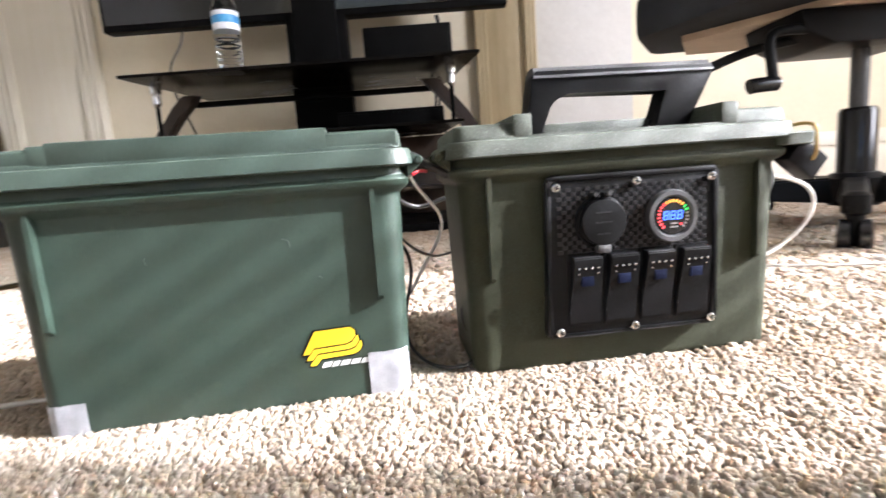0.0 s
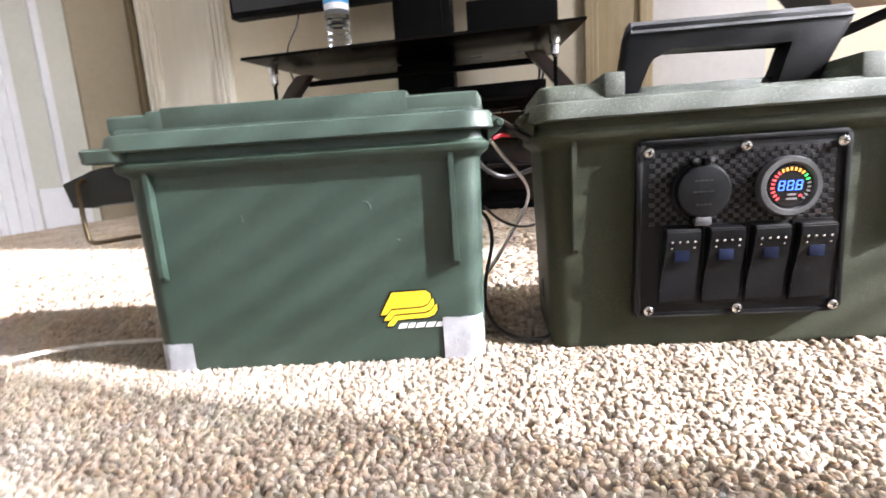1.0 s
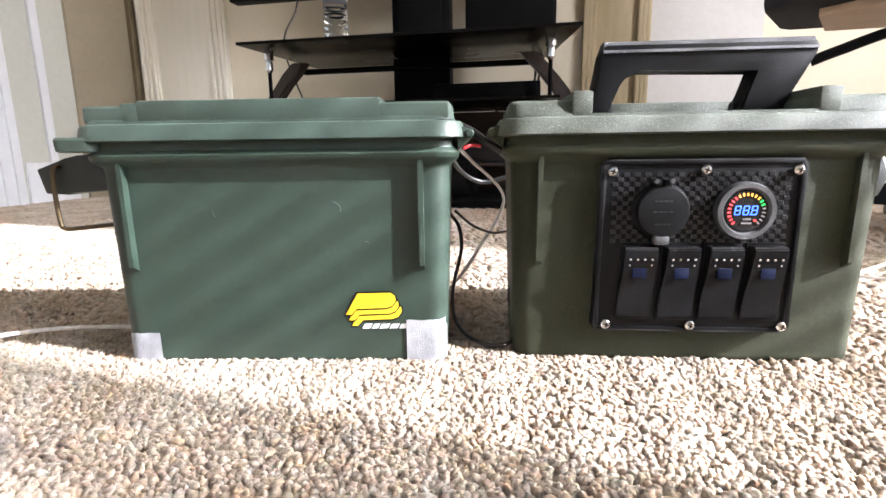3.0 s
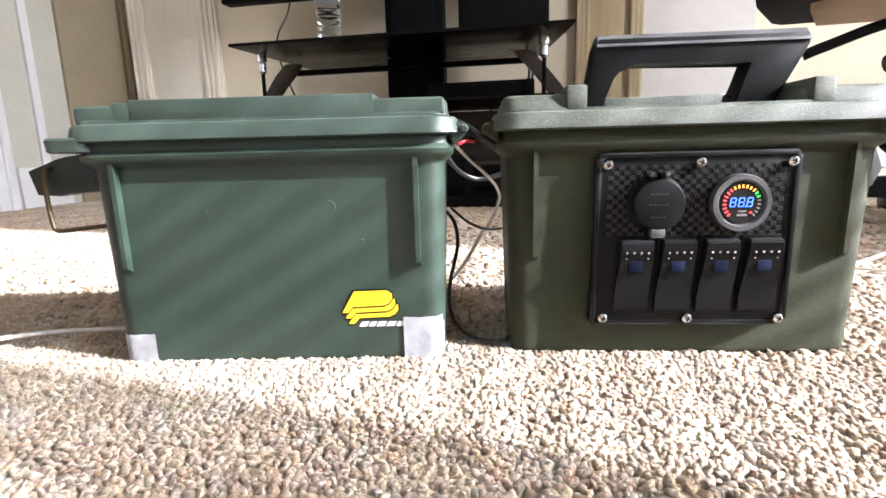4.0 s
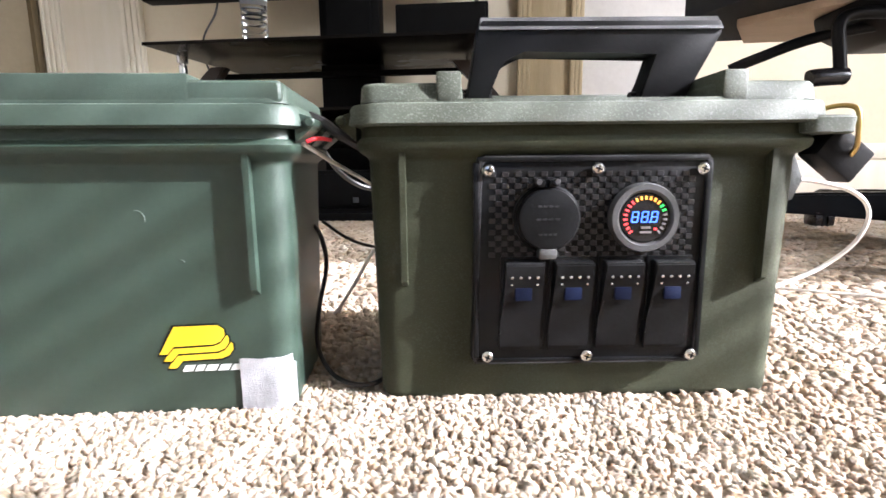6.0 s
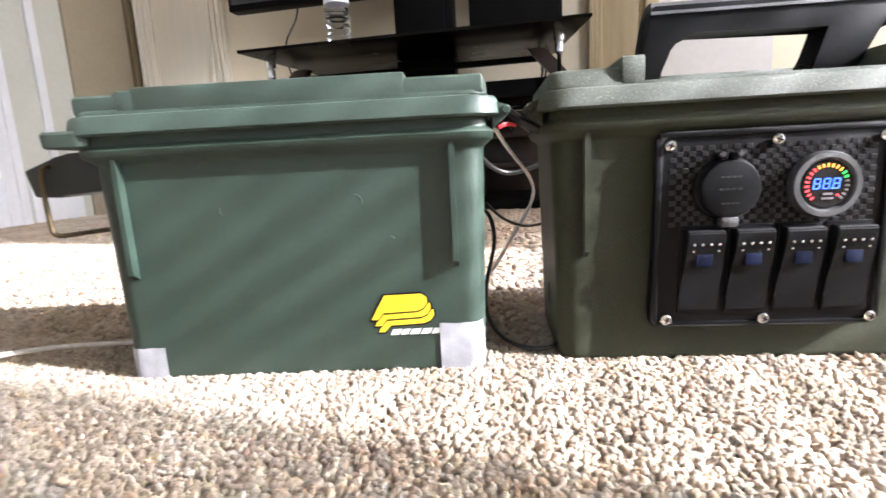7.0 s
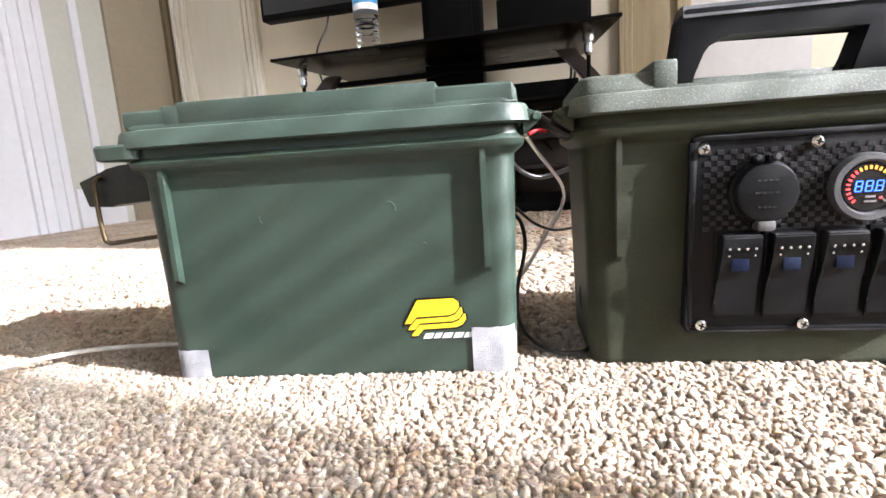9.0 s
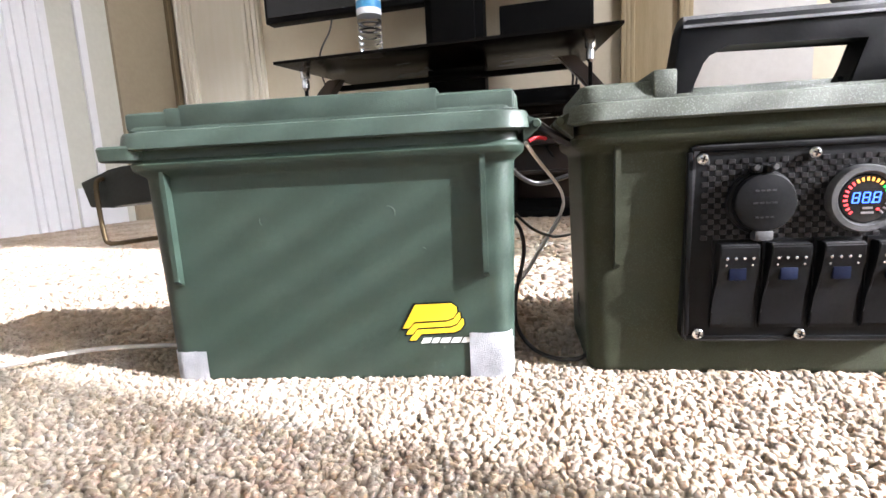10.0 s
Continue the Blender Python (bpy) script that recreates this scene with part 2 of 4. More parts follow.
def tube(points, r, n=8, steps=6, bm=None, closed=False):
    """A round cord through the points, smoothed."""
    p = [Vector(q) for q in points]
    path = []
    for i in range(len(p) - 1):
        a, b2, c, d = p[max(i - 1, 0)], p[i], p[i + 1], p[min(i + 2, len(p) - 1)]
        for k in range(steps):
            t = k / steps
            path.append(0.5 * ((2 * b2) + (c - a) * t + (2 * a - 5 * b2 + 4 * c - d) * t * t + (3 * b2 - a - 3 * c + d) * t ** 3))
    path.append(p[-1])
    b = bmesh.new()
    last, up = None, Vector((0.3, 0.2, 1)).normalized()
    for i, q in enumerate(path):
        d = (path[min(i + 1, len(path) - 1)] - path[max(i - 1, 0)]).normalized()
        side = d.cross(up)
        if side.length < 1e-4:
            side = d.cross(Vector((1, 0, 0)))
        side.normalize()
        up = side.cross(d).normalized()
        now = [b.verts.new(q + r * (math.cos(2 * math.pi * k / n) * side + math.sin(2 * math.pi * k / n) * up)) for k in range(n)]
        if last:
            for k in range(n):
                j = (k + 1) % n
                b.faces.new((last[k], last[j], now[j], now[k]))
        else:
            b.faces.new(now[::-1])
        last = now
    b.faces.new(last)
    return joined(bm, b)


def structure(name, bm, mat, label, category):
    return tagged(link(name, bm, mat), label, category, kind="structure")


# ---- the room ----
XL, XR, YB, YF, ZC = -1.58, 2.20, 1.90, -2.40, 2.42
floor = structure("floor", box(XL - 0.1, XR + 0.1, YF - 0.1, YB + 0.1, -0.06, -0.0003), CARPET_BASE, "beige cut-pile carpet over the whole room", "floor")
structure("ceiling", box(XL - 0.1, XR + 0.1, YF - 0.1, YB + 0.1, ZC, ZC + 0.1), CEIL, "plain white plaster ceiling", "ceiling")
structure("wall_back", box(XL - 0.1, 0.405, YB, YB + 0.12, -0.012, ZC), WALL, "cream textured plaster wall behind the stand", "wall")
# Change of light along one wall, painted as white and cream stretches.
structure("wall_back_right", box(0.75, XR + 0.1, YB - 0.005, YB + 0.12, -0.012, ZC), WALL, "cream textured plaster wall behind the chair", "wall")
structure("wall_back_lit", box(0.405, 0.75, YB - 0.006, YB + 0.12, -0.012, ZC), WALL_LIT, "textured plaster wall, lit stretch painted whiter", "wall")
structure("wall_left", box(XL - 0.12, XL, YF, YB, -0.012, ZC), WALL_DIMMED, "cream plaster side wall with doors, colour dimmed against lamp", "wall")

# right wall: window opening, and a second added to half-light the near carpet
WY0, WY1, WZ0, WZ1 = -0.133, 0.455, 0.34, 2.20
VY0, VY1 = -1.05, -0.143
b = box(XR, XR + 0.12, YF, VY0, -0.012, ZC)
b = box(XR, XR + 0.12, VY1, WY0, -0.012, ZC, bm=b)
b = box(XR, XR + 0.12, WY1, YB, -0.012, ZC, bm=b)
for y0, y1 in ((VY0, VY1), (WY0, WY1)):
    b = box(XR, XR + 0.12, y0, y1, -0.012, WZ0, bm=b)
    b = box(XR, XR + 0.12, y0, y1, WZ1, ZC, bm=b)
structure("wall_right", b, WALL, "cream plaster wall with a window and an added one", "wall")
# unseen wall behind the camera, with a wide window added for fill
b = box(XL, -1.1, YF - 0.12, YF, -0.012, ZC)
b = box(0.7, XR, YF - 0.12, YF, -0.012, ZC, bm=b)
b = box(-1.1, 0.7, YF - 0.12, YF, -0.012, 0.7, bm=b)
b = box(-1.1, 0.7, YF - 0.12, YF, 2.0, ZC, bm=b)
structure("wall_front", b, WALL, "unseen cream plaster wall with the added fill window", "wall")


def window(name, m, w, h, label):
    ob = tagged(new(name), label, "window", kind="structure")
    ob.matrix_world = m
    for x0, x1, z0, z1 in ((-w / 2, -w / 2 + 0.04, 0, h), (w / 2 - 0.04, w / 2, 0, h), (-w / 2 + 0.04, w / 2 - 0.04, 0, 0.04), (-w / 2 + 0.04, w / 2 - 0.04, h - 0.04, h)):
        part("window_frame", box(x0, x1, 0.03, 0.07, z0, z1, 0.004), PAINT, ob)
    part("window_sill", box(-w / 2, w / 2, -0.03, 0.03, -0.02, 0.0, 0.004), PAINT, ob)
    pane = part("pane", box(-w / 2 + 0.04, w / 2 - 0.04, 0.048, 0.052, 0.04, h - 0.04), CLEAR, ob)
    pane.visible_shadow = False
    return ob


window("window_1", pose(XR, (WY0 + WY1) / 2, WZ0, 0, 0, -90), WY1 - WY0, WZ1 - WZ0, "white framed window behind a dark slatted blind")
# Added opening, only there to let fill light in.
window("added_window_front", pose(-0.2, YF, 0.7, 0, 0, 180), 1.8, 1.3, "wide white framed window added behind the camera for fill")

# Added window: passes part of the sun to the near carpet.
window("added_window_side", pose(XR, (VY0 + VY1) / 2, WZ0, 0, 0, -90), VY1 - VY0, WZ1 - WZ0, "white framed window added to half-light the near carpet")


def window_blind(y0, y1, pitch, depth, tilt, label):
    """Slats along y, hung in front of the opening."""
    blind = thing("window_blind", pose(XR - 0.03, (y0 + y1) / 2, WZ0), label, "blind", "window blinds")
    h, half = WZ1 - WZ0, (y1 - y0) / 2 + 0.004
    part("head_rail", box(-0.014, 0.014, -half, half, h - 0.03, h, 0.003), BROWN_WOOD, blind)
    # Slats are dark to keep bounced sun off the boxes.
    slat = part("slat", box(-depth / 2, depth / 2, -half, half, -0.0004, 0.0004), BROWN_WOOD, blind)
    slat.matrix_basis = pose(0, 0, 0.01, 0, tilt, 0)
    for i in range(1, int((h - 0.05) / pitch)):
        s = slat.copy()
        scene.collection.objects.link(s)
        s.matrix_basis = pose(0, 0, 0.01 + i * pitch, 0, tilt, 0)


window_blind(WY0, WY1, 0.030, 0.029, -11, "dark wooden slatted blind tilted open in window")
# Added slats that hold back about half of this sun.
window_blind(VY0, VY1, 0.013, 0.0125, 3, "added dark slats thinning the sun on the near carpet")


def panelled_door(name, m, w, h, mat, label, frame_mat, frame_w=0.07, panels=True, knob=True, sides=(-1, 1)):
    """A door with its moulded frame. Local x along the wall, -y into the room."""
    ob = tagged(new(name), label, "door", kind="structure")
    ob.matrix_world = m
    part("door_leaf", box(-w / 2, w / 2, -0.012, 0.02, 0, h, 0.003), mat, ob)
    if panels:
        for x0, x1 in ((-w / 2 + 0.09, -0.035), (0.035, w / 2 - 0.09)):
            for z0, z1 in ((0.16, 0.78), (0.92, h - 0.14)):
                c = box(x0, x1, -0.020, -0.012, z0, z1, 0.004)
                part("door_panel", box(x0 + 0.03, x1 - 0.03, -0.026, -0.018, z0 + 0.03, z1 - 0.03, 0.004, bm=c), mat, ob)
    for s in sides:
        c = box(min(s * w / 2, s * (w / 2 + frame_w)), max(s * w / 2, s * (w / 2 + frame_w)), -0.022, 0.0, 0, h + frame_w, 0.004)
        for k in range(3):
            x = s * (w / 2 + frame_w * (0.2 + 0.3 * k))
            box(x - 0.007, x + 0.007, -0.030, -0.020, 0, h, 0.003, bm=c)
        part("door_jamb", c, frame_mat, ob)
    part("door_head", box(-w / 2, w / 2, -0.022, 0.0, h, h + frame_w, 0.004), frame_mat, ob)
    if knob:
        part("door_knob", lathe([(0.012, 0.0), (0.012, 0.03), (0.026, 0.04), (0.028, 0.055), (0.012, 0.066)], 20, axis="y", at=(w / 2 - 0.06, -0.01, 0.95)), BRASS, ob)
    return ob


panelled_door("door_1", pose(XL, 0.83, -0.01, 0, 0, 90), 0.76, 2.03, PAINT, "white painted panelled door in the side wall", PAINT, 0.13)
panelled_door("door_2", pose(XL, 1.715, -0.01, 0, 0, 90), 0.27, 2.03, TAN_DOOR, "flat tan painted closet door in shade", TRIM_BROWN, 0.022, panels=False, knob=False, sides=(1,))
panelled_door("door_3", pose(-1.355, YB, -0.01), 0.24, 2.03, CREAM_PAINT, "cream painted narrow panelled door with moulded frame", CREAM_PAINT, 0.075, panels=False, knob=False)
panelled_door("door_4", pose(0.295, YB, -0.01), 0.13, 2.03, TAN_PANEL, "tan varnished narrow door beside the stand", TAN_PANEL, 0.045, panels=False, knob=False)
b = box(XL, XL + 0.010, 1.36, 1.54, -0.01, 0.135, 0.003)
structure("baseboard_left", b, PAINT, "white painted baseboard", "baseboard")
b = box(XL, XL + 0.012, 1.447, 1.475, 0.135, 2.2, 0.004)
structure("trim_left", b, PAINT, "white vertical wall moulding", "trim")
b = box(0.41, XR, YB - 0.022, YB - 0.006, -0.01, 0.15, 0.003)
box(0.41, XR, YB - 0.032, YB - 0.006, 0.15, 0.20, 0.006, bm=b)
structure("baseboard_right", b, CREAM_PAINT, "cream painted stepped baseboard", "baseboard")
b = box(-1.13, 0.20, YB - 0.016, YB, -0.01, 0.12, 0.003)
structure("baseboard_back", b, CREAM_PAINT, "cream painted baseboard", "baseboard")


# ---- the two ammunition boxes ----
DEPTH = 0.112   # rib tip to rib tip, front to back
MID = DEPTH / 2


def ammo_box(m, mat, lid_mat, label, turned):
    """Local x along the front, y from the front ribs backwards. turned: the lid's handle well opens to the back."""
    ob = thing("ammo_box", m, label, "ammo box", "ammo boxes on the carpet")
    e = -1 if turned else 1          # the latch end is at e * x
    body = loft([(0.0, 0.1135, 0.0465, 0.011), (0.003, 0.1155, 0.0480, 0.012), (0.0045, 0.11554, 0.04802, 0.012), (0.1365, 0.11896, 0.05018, 0.013), (0.138, 0.1190, 0.0502, 0.013), (0.1395, 0.1200, 0.0512, 0.014), (0.1425, 0.1238, 0.0565, 0.016),
                 (0.1440, 0.1246, 0.0578, 0.016), (0.1470, 0.1250, 0.0584, 0.016), (0.1486, 0.1240, 0.0574, 0.015), (0.1500, 0.1225, 0.0560, 0.015), (0.1570, 0.1215, 0.0552, 0.015)], 0, MID, 6)
    part("body", body, mat, ob)
    for sx in (-1, 1):
        for y0, y1 in ((0.0, 0.012), (DEPTH, DEPTH - 0.012)):
            b = bmesh.new()
            t = 0.0016
            rows = [(0.1450, y0), (0.0720, y0 + (0.0008 if y0 == 0 else -0.0008)), (0.0650, y1), (0.1450, y1)]
            left = [b.verts.new((sx * 0.0995 - t, y, z)) for z, y in rows]
            right = [b.verts.new((sx * 0.0995 + t, y, z)) for z, y in rows]
            b.faces.new(left)
            b.faces.new(right[::-1])
            for i in range(4):
                b.faces.new((left[i], left[(i + 1) % 4], right[(i + 1) % 4], right[i]))
            part("rib", b, mat, ob)
    # lid: band, end blocks, well and ridge
    f = (lambda y: DEPTH - y) if turned else (lambda y: y)
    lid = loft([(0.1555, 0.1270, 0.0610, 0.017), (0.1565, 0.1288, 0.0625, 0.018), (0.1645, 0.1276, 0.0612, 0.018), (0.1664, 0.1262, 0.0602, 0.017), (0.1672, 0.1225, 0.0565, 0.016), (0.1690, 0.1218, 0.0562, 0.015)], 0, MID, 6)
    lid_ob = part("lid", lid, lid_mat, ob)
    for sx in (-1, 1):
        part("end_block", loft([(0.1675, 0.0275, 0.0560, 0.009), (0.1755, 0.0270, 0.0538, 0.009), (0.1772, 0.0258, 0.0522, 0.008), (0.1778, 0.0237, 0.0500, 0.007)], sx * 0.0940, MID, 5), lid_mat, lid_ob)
        ya, yb = sorted((f(-0.0008), f(0.104)))
        if not turned:
            part("well_wall", box(sx * 0.0745 - 0.0065, sx * 0.0745 + 0.0065, ya, yb, 0.1675, 0.1828, 0.0016), lid_mat, lid_ob)
    ya, yb = sorted((f(0.086), f(0.1095)))
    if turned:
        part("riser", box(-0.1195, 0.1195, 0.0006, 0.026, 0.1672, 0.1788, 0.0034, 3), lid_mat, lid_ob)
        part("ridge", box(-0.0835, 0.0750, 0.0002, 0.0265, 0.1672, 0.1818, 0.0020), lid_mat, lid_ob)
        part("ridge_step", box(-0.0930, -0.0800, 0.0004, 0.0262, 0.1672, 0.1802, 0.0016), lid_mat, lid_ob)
    else:
        part("ridge", box(-0.0800, 0.0790, ya, yb, 0.1675, 0.1822, 0.0018), lid_mat, lid_ob)
    flange = loft([(0.1495, 0.0125, 0.0600, 0.005), (0.1503, 0.0138, 0.0615, 0.006), (0.1575, 0.0142, 0.0622, 0.006), (0.1590, 0.0132, 0.0610, 0.005)], e * 0.1243, MID, 5)
    part("latch_flange", flange, lid_mat, lid_ob)
    if turned:
        catch = prism([(e * 0.126, 0.1640), (e * 0.1315, 0.1640), (e * 0.1300, 0.1690), (e * 0.126, 0.1690)], MID - 0.034, MID - 0.026, 0.0008)
        part("catch", catch, mat, lid_ob)
    for y in (MID - 0.040, MID, MID + 0.040):
        part("hinge", lathe([(0.0020, y - 0.012), (0.0028, y - 0.011), (0.0028, y + 0.011), (0.0020, y + 0.012)], 14, axis="y", at=(-e * 0.1318, 2 * y, 0.1585)), mat, ob)
        part("hinge_arm", prism([(-e * 0.1240, 0.1480), (-e * 0.1330, 0.1555), (-e * 0.1330, 0.1610), (-e * 0.1240, 0.1640)], y - 0.010, y + 0.010, 0.0008), mat, ob)
    return ob


LEFT_M = pose(-0.118, 0.314, 0.001, 0, 0, 9.3)
RIGHT_M = pose(0.156, 0.3605, 0.002, 0, 0, 6.3)
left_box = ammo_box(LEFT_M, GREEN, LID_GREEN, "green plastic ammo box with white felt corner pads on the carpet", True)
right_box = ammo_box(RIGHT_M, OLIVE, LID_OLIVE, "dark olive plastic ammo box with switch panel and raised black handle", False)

# left box: latch and bail wire
latch = part("latch", prism([(-0.1200, 0.1495), (-0.1420, 0.1480), (-0.1500, 0.1460), (-0.1715, 0.1385), (-0.1670, 0.1215), (-0.1500, 0.1205), (-0.1400, 0.1240), (-0.1180, 0.1230)], 0.020, 0.072, 0.0015), DARK_GREEN, left_box, "dark green plastic latch swung open")
part("latch_bail", tube([(-0.1535, 0.026, 0.1400), (-0.1555, 0.018, 0.1400), (-0.1570, 0.016, 0.1350), (-0.1573, 0.016, 0.1180), (-0.1563, 0.016, 0.1010), (-0.1540, 0.016, 0.0975), (-0.1495, 0.017, 0.0968), (-0.1335, 0.022, 0.0980), (-0.1115, 0.030, 0.0995)], 0.0016, 10), BRONZE, latch, "bent dull brass wire bail")


def face_y(z):
    """The front face of the body at height z."""
    return MID - (0.0480 + (0.0502 - 0.0480) * (z - 0.003) / 0.135)


# felt pads wrapped on the lower corners
def felt_pad(x0, x1, z0, z1):
    n, rows = 14, 10
    b = bmesh.new()
    grid = []
    for k in range(rows + 1):
        row = []
        for i in range(n + 1):
            x = x0 + (x1 - x0) * i / n
            z = z0 + (z1 - z0) * k / rows + 0.0006 * noise.noise(Vector((x * 300, z1 * 200, k)))
            y = face_y(z) - 0.0012
            d = abs(x) - 0.1045
            if d > 0:
                y += 0.011 - math.sqrt(max(0.011 ** 2 - d * d, 0))
            row.append(b.verts.new((x, y, z)))
        grid.append(row)
    for k in range(rows):
        for i in range(n):
            b.faces.new((grid[k][i], grid[k][i + 1], grid[k + 1][i + 1], grid[k + 1][i]))
    bmesh.ops.solidify(b, geom=b.faces[:], thickness=0.0014)
    return b


part("felt_pad", felt_pad(-0.1154, -0.0890, 0.0005, 0.0228), FELT, left_box, "white felt corner pad")
part("felt_pad", felt_pad(0.0872, 0.1154, 0.0005, 0.0322), FELT, left_box, "white felt corner pad")


def decal(outline, mat, name, lift, label=""):
    b = bmesh.new()
    vs = [b.verts.new((x, face_y(z) - lift, z)) for x, z in outline]
    top = b.faces.new(vs)
    got = bmesh.ops.extrude_face_region(b, geom=[top])
    for v in got["geom"]:
        if isinstance(v, bmesh.types.BMVert):
            v.co.y -= 0.00006
    return part(name, b, mat, left_box, label)


def logo_bar(dx, dz, lift, grow, mat):
    """One of the three stacked slanted shapes of the printed mark."""
    x, z = 0.0447 + dx, 0.0358 + dz
    g = grow
    pts = [(x - g, z - g), (x + 0.0042, z - g), (x + 0.0080 - g * 0.3, z + 0.0042 - g), (x + 0.0290, z + 0.0050 - g), (x + 0.0330, z + 0.0066 - g), (x + 0.0354 + g, z + 0.0100), (x + 0.0352 + g, z + 0.0135), (x + 0.0320, z + 0.0160 + g), (x + 0.0090 - g, z + 0.0155 + g)]
    decal(pts, mat, "logo_mark", lift)


for i, (dx, dz) in enumerate(((0.0040, -0.0082), (0.0020, -0.0041), (0.0, 0.0))):
    logo_bar(dx, dz, 0.00010 + 0.00015 * i, 0.0011, BLACK)
    logo_bar(dx, dz, 0.00018 + 0.00015 * i, 0.0, YELLOW)
x = 0.0560
for w in (0.0056, 0.0044, 0.0060, 0.0058, 0.0050):
    decal([(x, 0.0256), (x + w, 0.0258), (x + w + 0.0020, 0.0294), (x + 0.0020, 0.0292)], WHITE_PRINT, "printed_bar", 0.0005)
    x += w + 0.0010

# light scuffs in the plastic
for cx, cz, r, a0, a1 in ((0.0405, 0.1100, 0.0045, -20, 95), (-0.0385, 0.1085, 0.0035, 150, 230), (0.0610, 0.0860, 0.0020, 20, 100)):
    pts = [(cx + r * math.cos(radians(a0 + (a1 - a0) * k / 8)), cz + r * math.sin(radians(a0 + (a1 - a0) * k / 8))) for k in range(9)]
    part("scuff", tube([(x, face_y(z) - 0.0001, z) for x, z in pts], 0.00022, 6, 2), SCUFF, left_box, "pale scratch in the plastic")

# right box: handle
hy = 0.030
outer = [(-0.0640, 0.1700), (-0.0500, 0.1700), (-0.0482, 0.1845), (-0.0460, 0.1900), (-0.0425, 0.1945), (-0.0375, 0.1975), (-0.0300, 0.1985), (0.0480, 0.1985), (0.0345, 0.1700), (0.0620, 0.1700), (0.0820, 0.2080), (0.0815, 0.2150), (-0.0545, 0.2155), (-0.0575, 0.2110)]
handle = part("handle", prism(outer, hy, hy + 0.020, 0.0018), BLACK, right_box, "black plastic carry handle standing upright")
# Sunlit bevel of the handle: grey over the black stands for its highlight.
b = bmesh.new()
rows = [(hy - 0.0012, 0.2100), (hy - 0.0010, 0.2108), (hy + 0.0050, 0.2182), (hy + 0.0110, 0.2192), (hy + 0.0180, 0.2180), (hy + 0.0210, 0.2140), (hy + 0.0210, 0.2100)]
ends = [[b.verts.new((x + (0.0020 * (z - 0.2100) / 0.01 if x < 0 else -0.0008 * (z - 0.210) / 0.01), y, z)) for y, z in rows] for x in (-0.0566, 0.0818)]
for e in ends:
    b.faces.new(e)
for k in range(len(rows)):
    b.faces.new((ends[0][k], ends[0][(k + 1) % len(rows)], ends[1][(k + 1) % len(rows)], ends[1][k]))
part("handle_lit_bevel", b, GREY, handle)
for x0, x1 in ((-0.0690, -0.0480), (0.0340, 0.0690)):
    part("pivot", lathe([(0.0038, x0), (0.0038, x1)], 14, axis="x", at=(0, hy + 0.010, 0.1735)), BLACK, handle)

# right box: switch panel
PANEL_Y = 0.0
panel = part("switch_panel", prism([(-0.0610, 0.0240), (0.0600, 0.0240), (0.0640, 0.0270), (0.0665, 0.1360), (0.0635, 0.1400), (-0.0565, 0.1400), (-0.0595, 0.1370), (-0.0630, 0.0280)], PANEL_Y, 0.0085, 0.0010), BLACK, right_box, "black moulded switch panel with six screws")
b = None
for x0, x1, z0, z1 in ((-0.0600, 0.0630, 0.1365, 0.1390), (-0.0600, 0.0610, 0.0255, 0.0275), (-0.0618, -0.0590, 0.0280, 0.1360), (0.0620, 0.0650, 0.0280, 0.1360)):
    b = box(x0, x1, PANEL_Y - 0.0016, PANEL_Y + 0.002, z0, z1, 0.0007, bm=b)
part("border", b, BLACK, panel)
# woven pattern on the panel face
for k in range(15):
    b = None
    z = 0.0850 + k * 0.0031
    for j in range(32):
        x = -0.0535 + j * 0.00345
        if (j + k) % 2 or x > 0.0550:
            continue
        b = box(x, x + 0.0036, PANEL_Y - 0.00045, PANEL_Y + 0.0004, z, z + 0.0029, 0.0003, 1, bm=b)
    part("weave_strip", b, WEAVE, panel)
for x, z in ((-0.0540, 0.1320), (0.0040, 0.1325), (0.0600, 0.1320), (-0.0540, 0.0290), (0.0015, 0.0290), (0.0600, 0.0290)):
    s = lathe([(0.0032, 0.0), (0.0032, 0.0010), (0.0024, 0.0020), (0.0009, 0.0024)], 20, axis="y", at=(x, PANEL_Y - 0.0012, z))
    sc = part("screw", s, STEEL, panel, "bright cross-head screw")
    for a in (20, 110):
        part_b = box(-0.0018, 0.0018, -0.0002, 0.0002, -0.0004, 0.0004)
        part_b.transform(pose(x, PANEL_Y - 0.0037, z, 0, a, 0))
        part("screw_slot", part_b, BLACK, panel)


def disc(name, r, depth, x, z, y, mat, edge=0.001, label=""):
    return part(name, lathe([(r, 0), (r, depth - edge), (r - edge, depth), (0.0005, depth)], 40, axis="y", at=(x, y, z)), mat, panel, label)


outline = [(-0.0605, 0.0245), (0.0597, 0.0245), (0.0635, 0.0275), (0.0660, 0.1355), (0.0632, 0.1395), (-0.0562, 0.1395), (-0.0590, 0.1365), (-0.0625, 0.0283)]
b = bmesh.new()
rings = []
for shrink, y in ((1.0, PANEL_Y + 0.0006), (0.995, PANEL_Y - 0.0014), (0.970, PANEL_Y - 0.0014), (0.962, PANEL_Y + 0.0006)):
    rings.append([b.verts.new((0.0015 + (x - 0.0015) * shrink, y, 0.082 + (z - 0.082) * shrink)) for x, z in outline])
for k in range(4):
    for i in range(8):
        j = (i + 1) % 8
        b.faces.new((rings[k][i], rings[k][j], rings[(k + 1) % 4][j], rings[(k + 1) % 4][i]))
# Rim paler than the panel, to paint the glint along its bevel.
part("panel_rim", b, RIM, panel, "raised edge of the panel, bevel highlight in its colour")

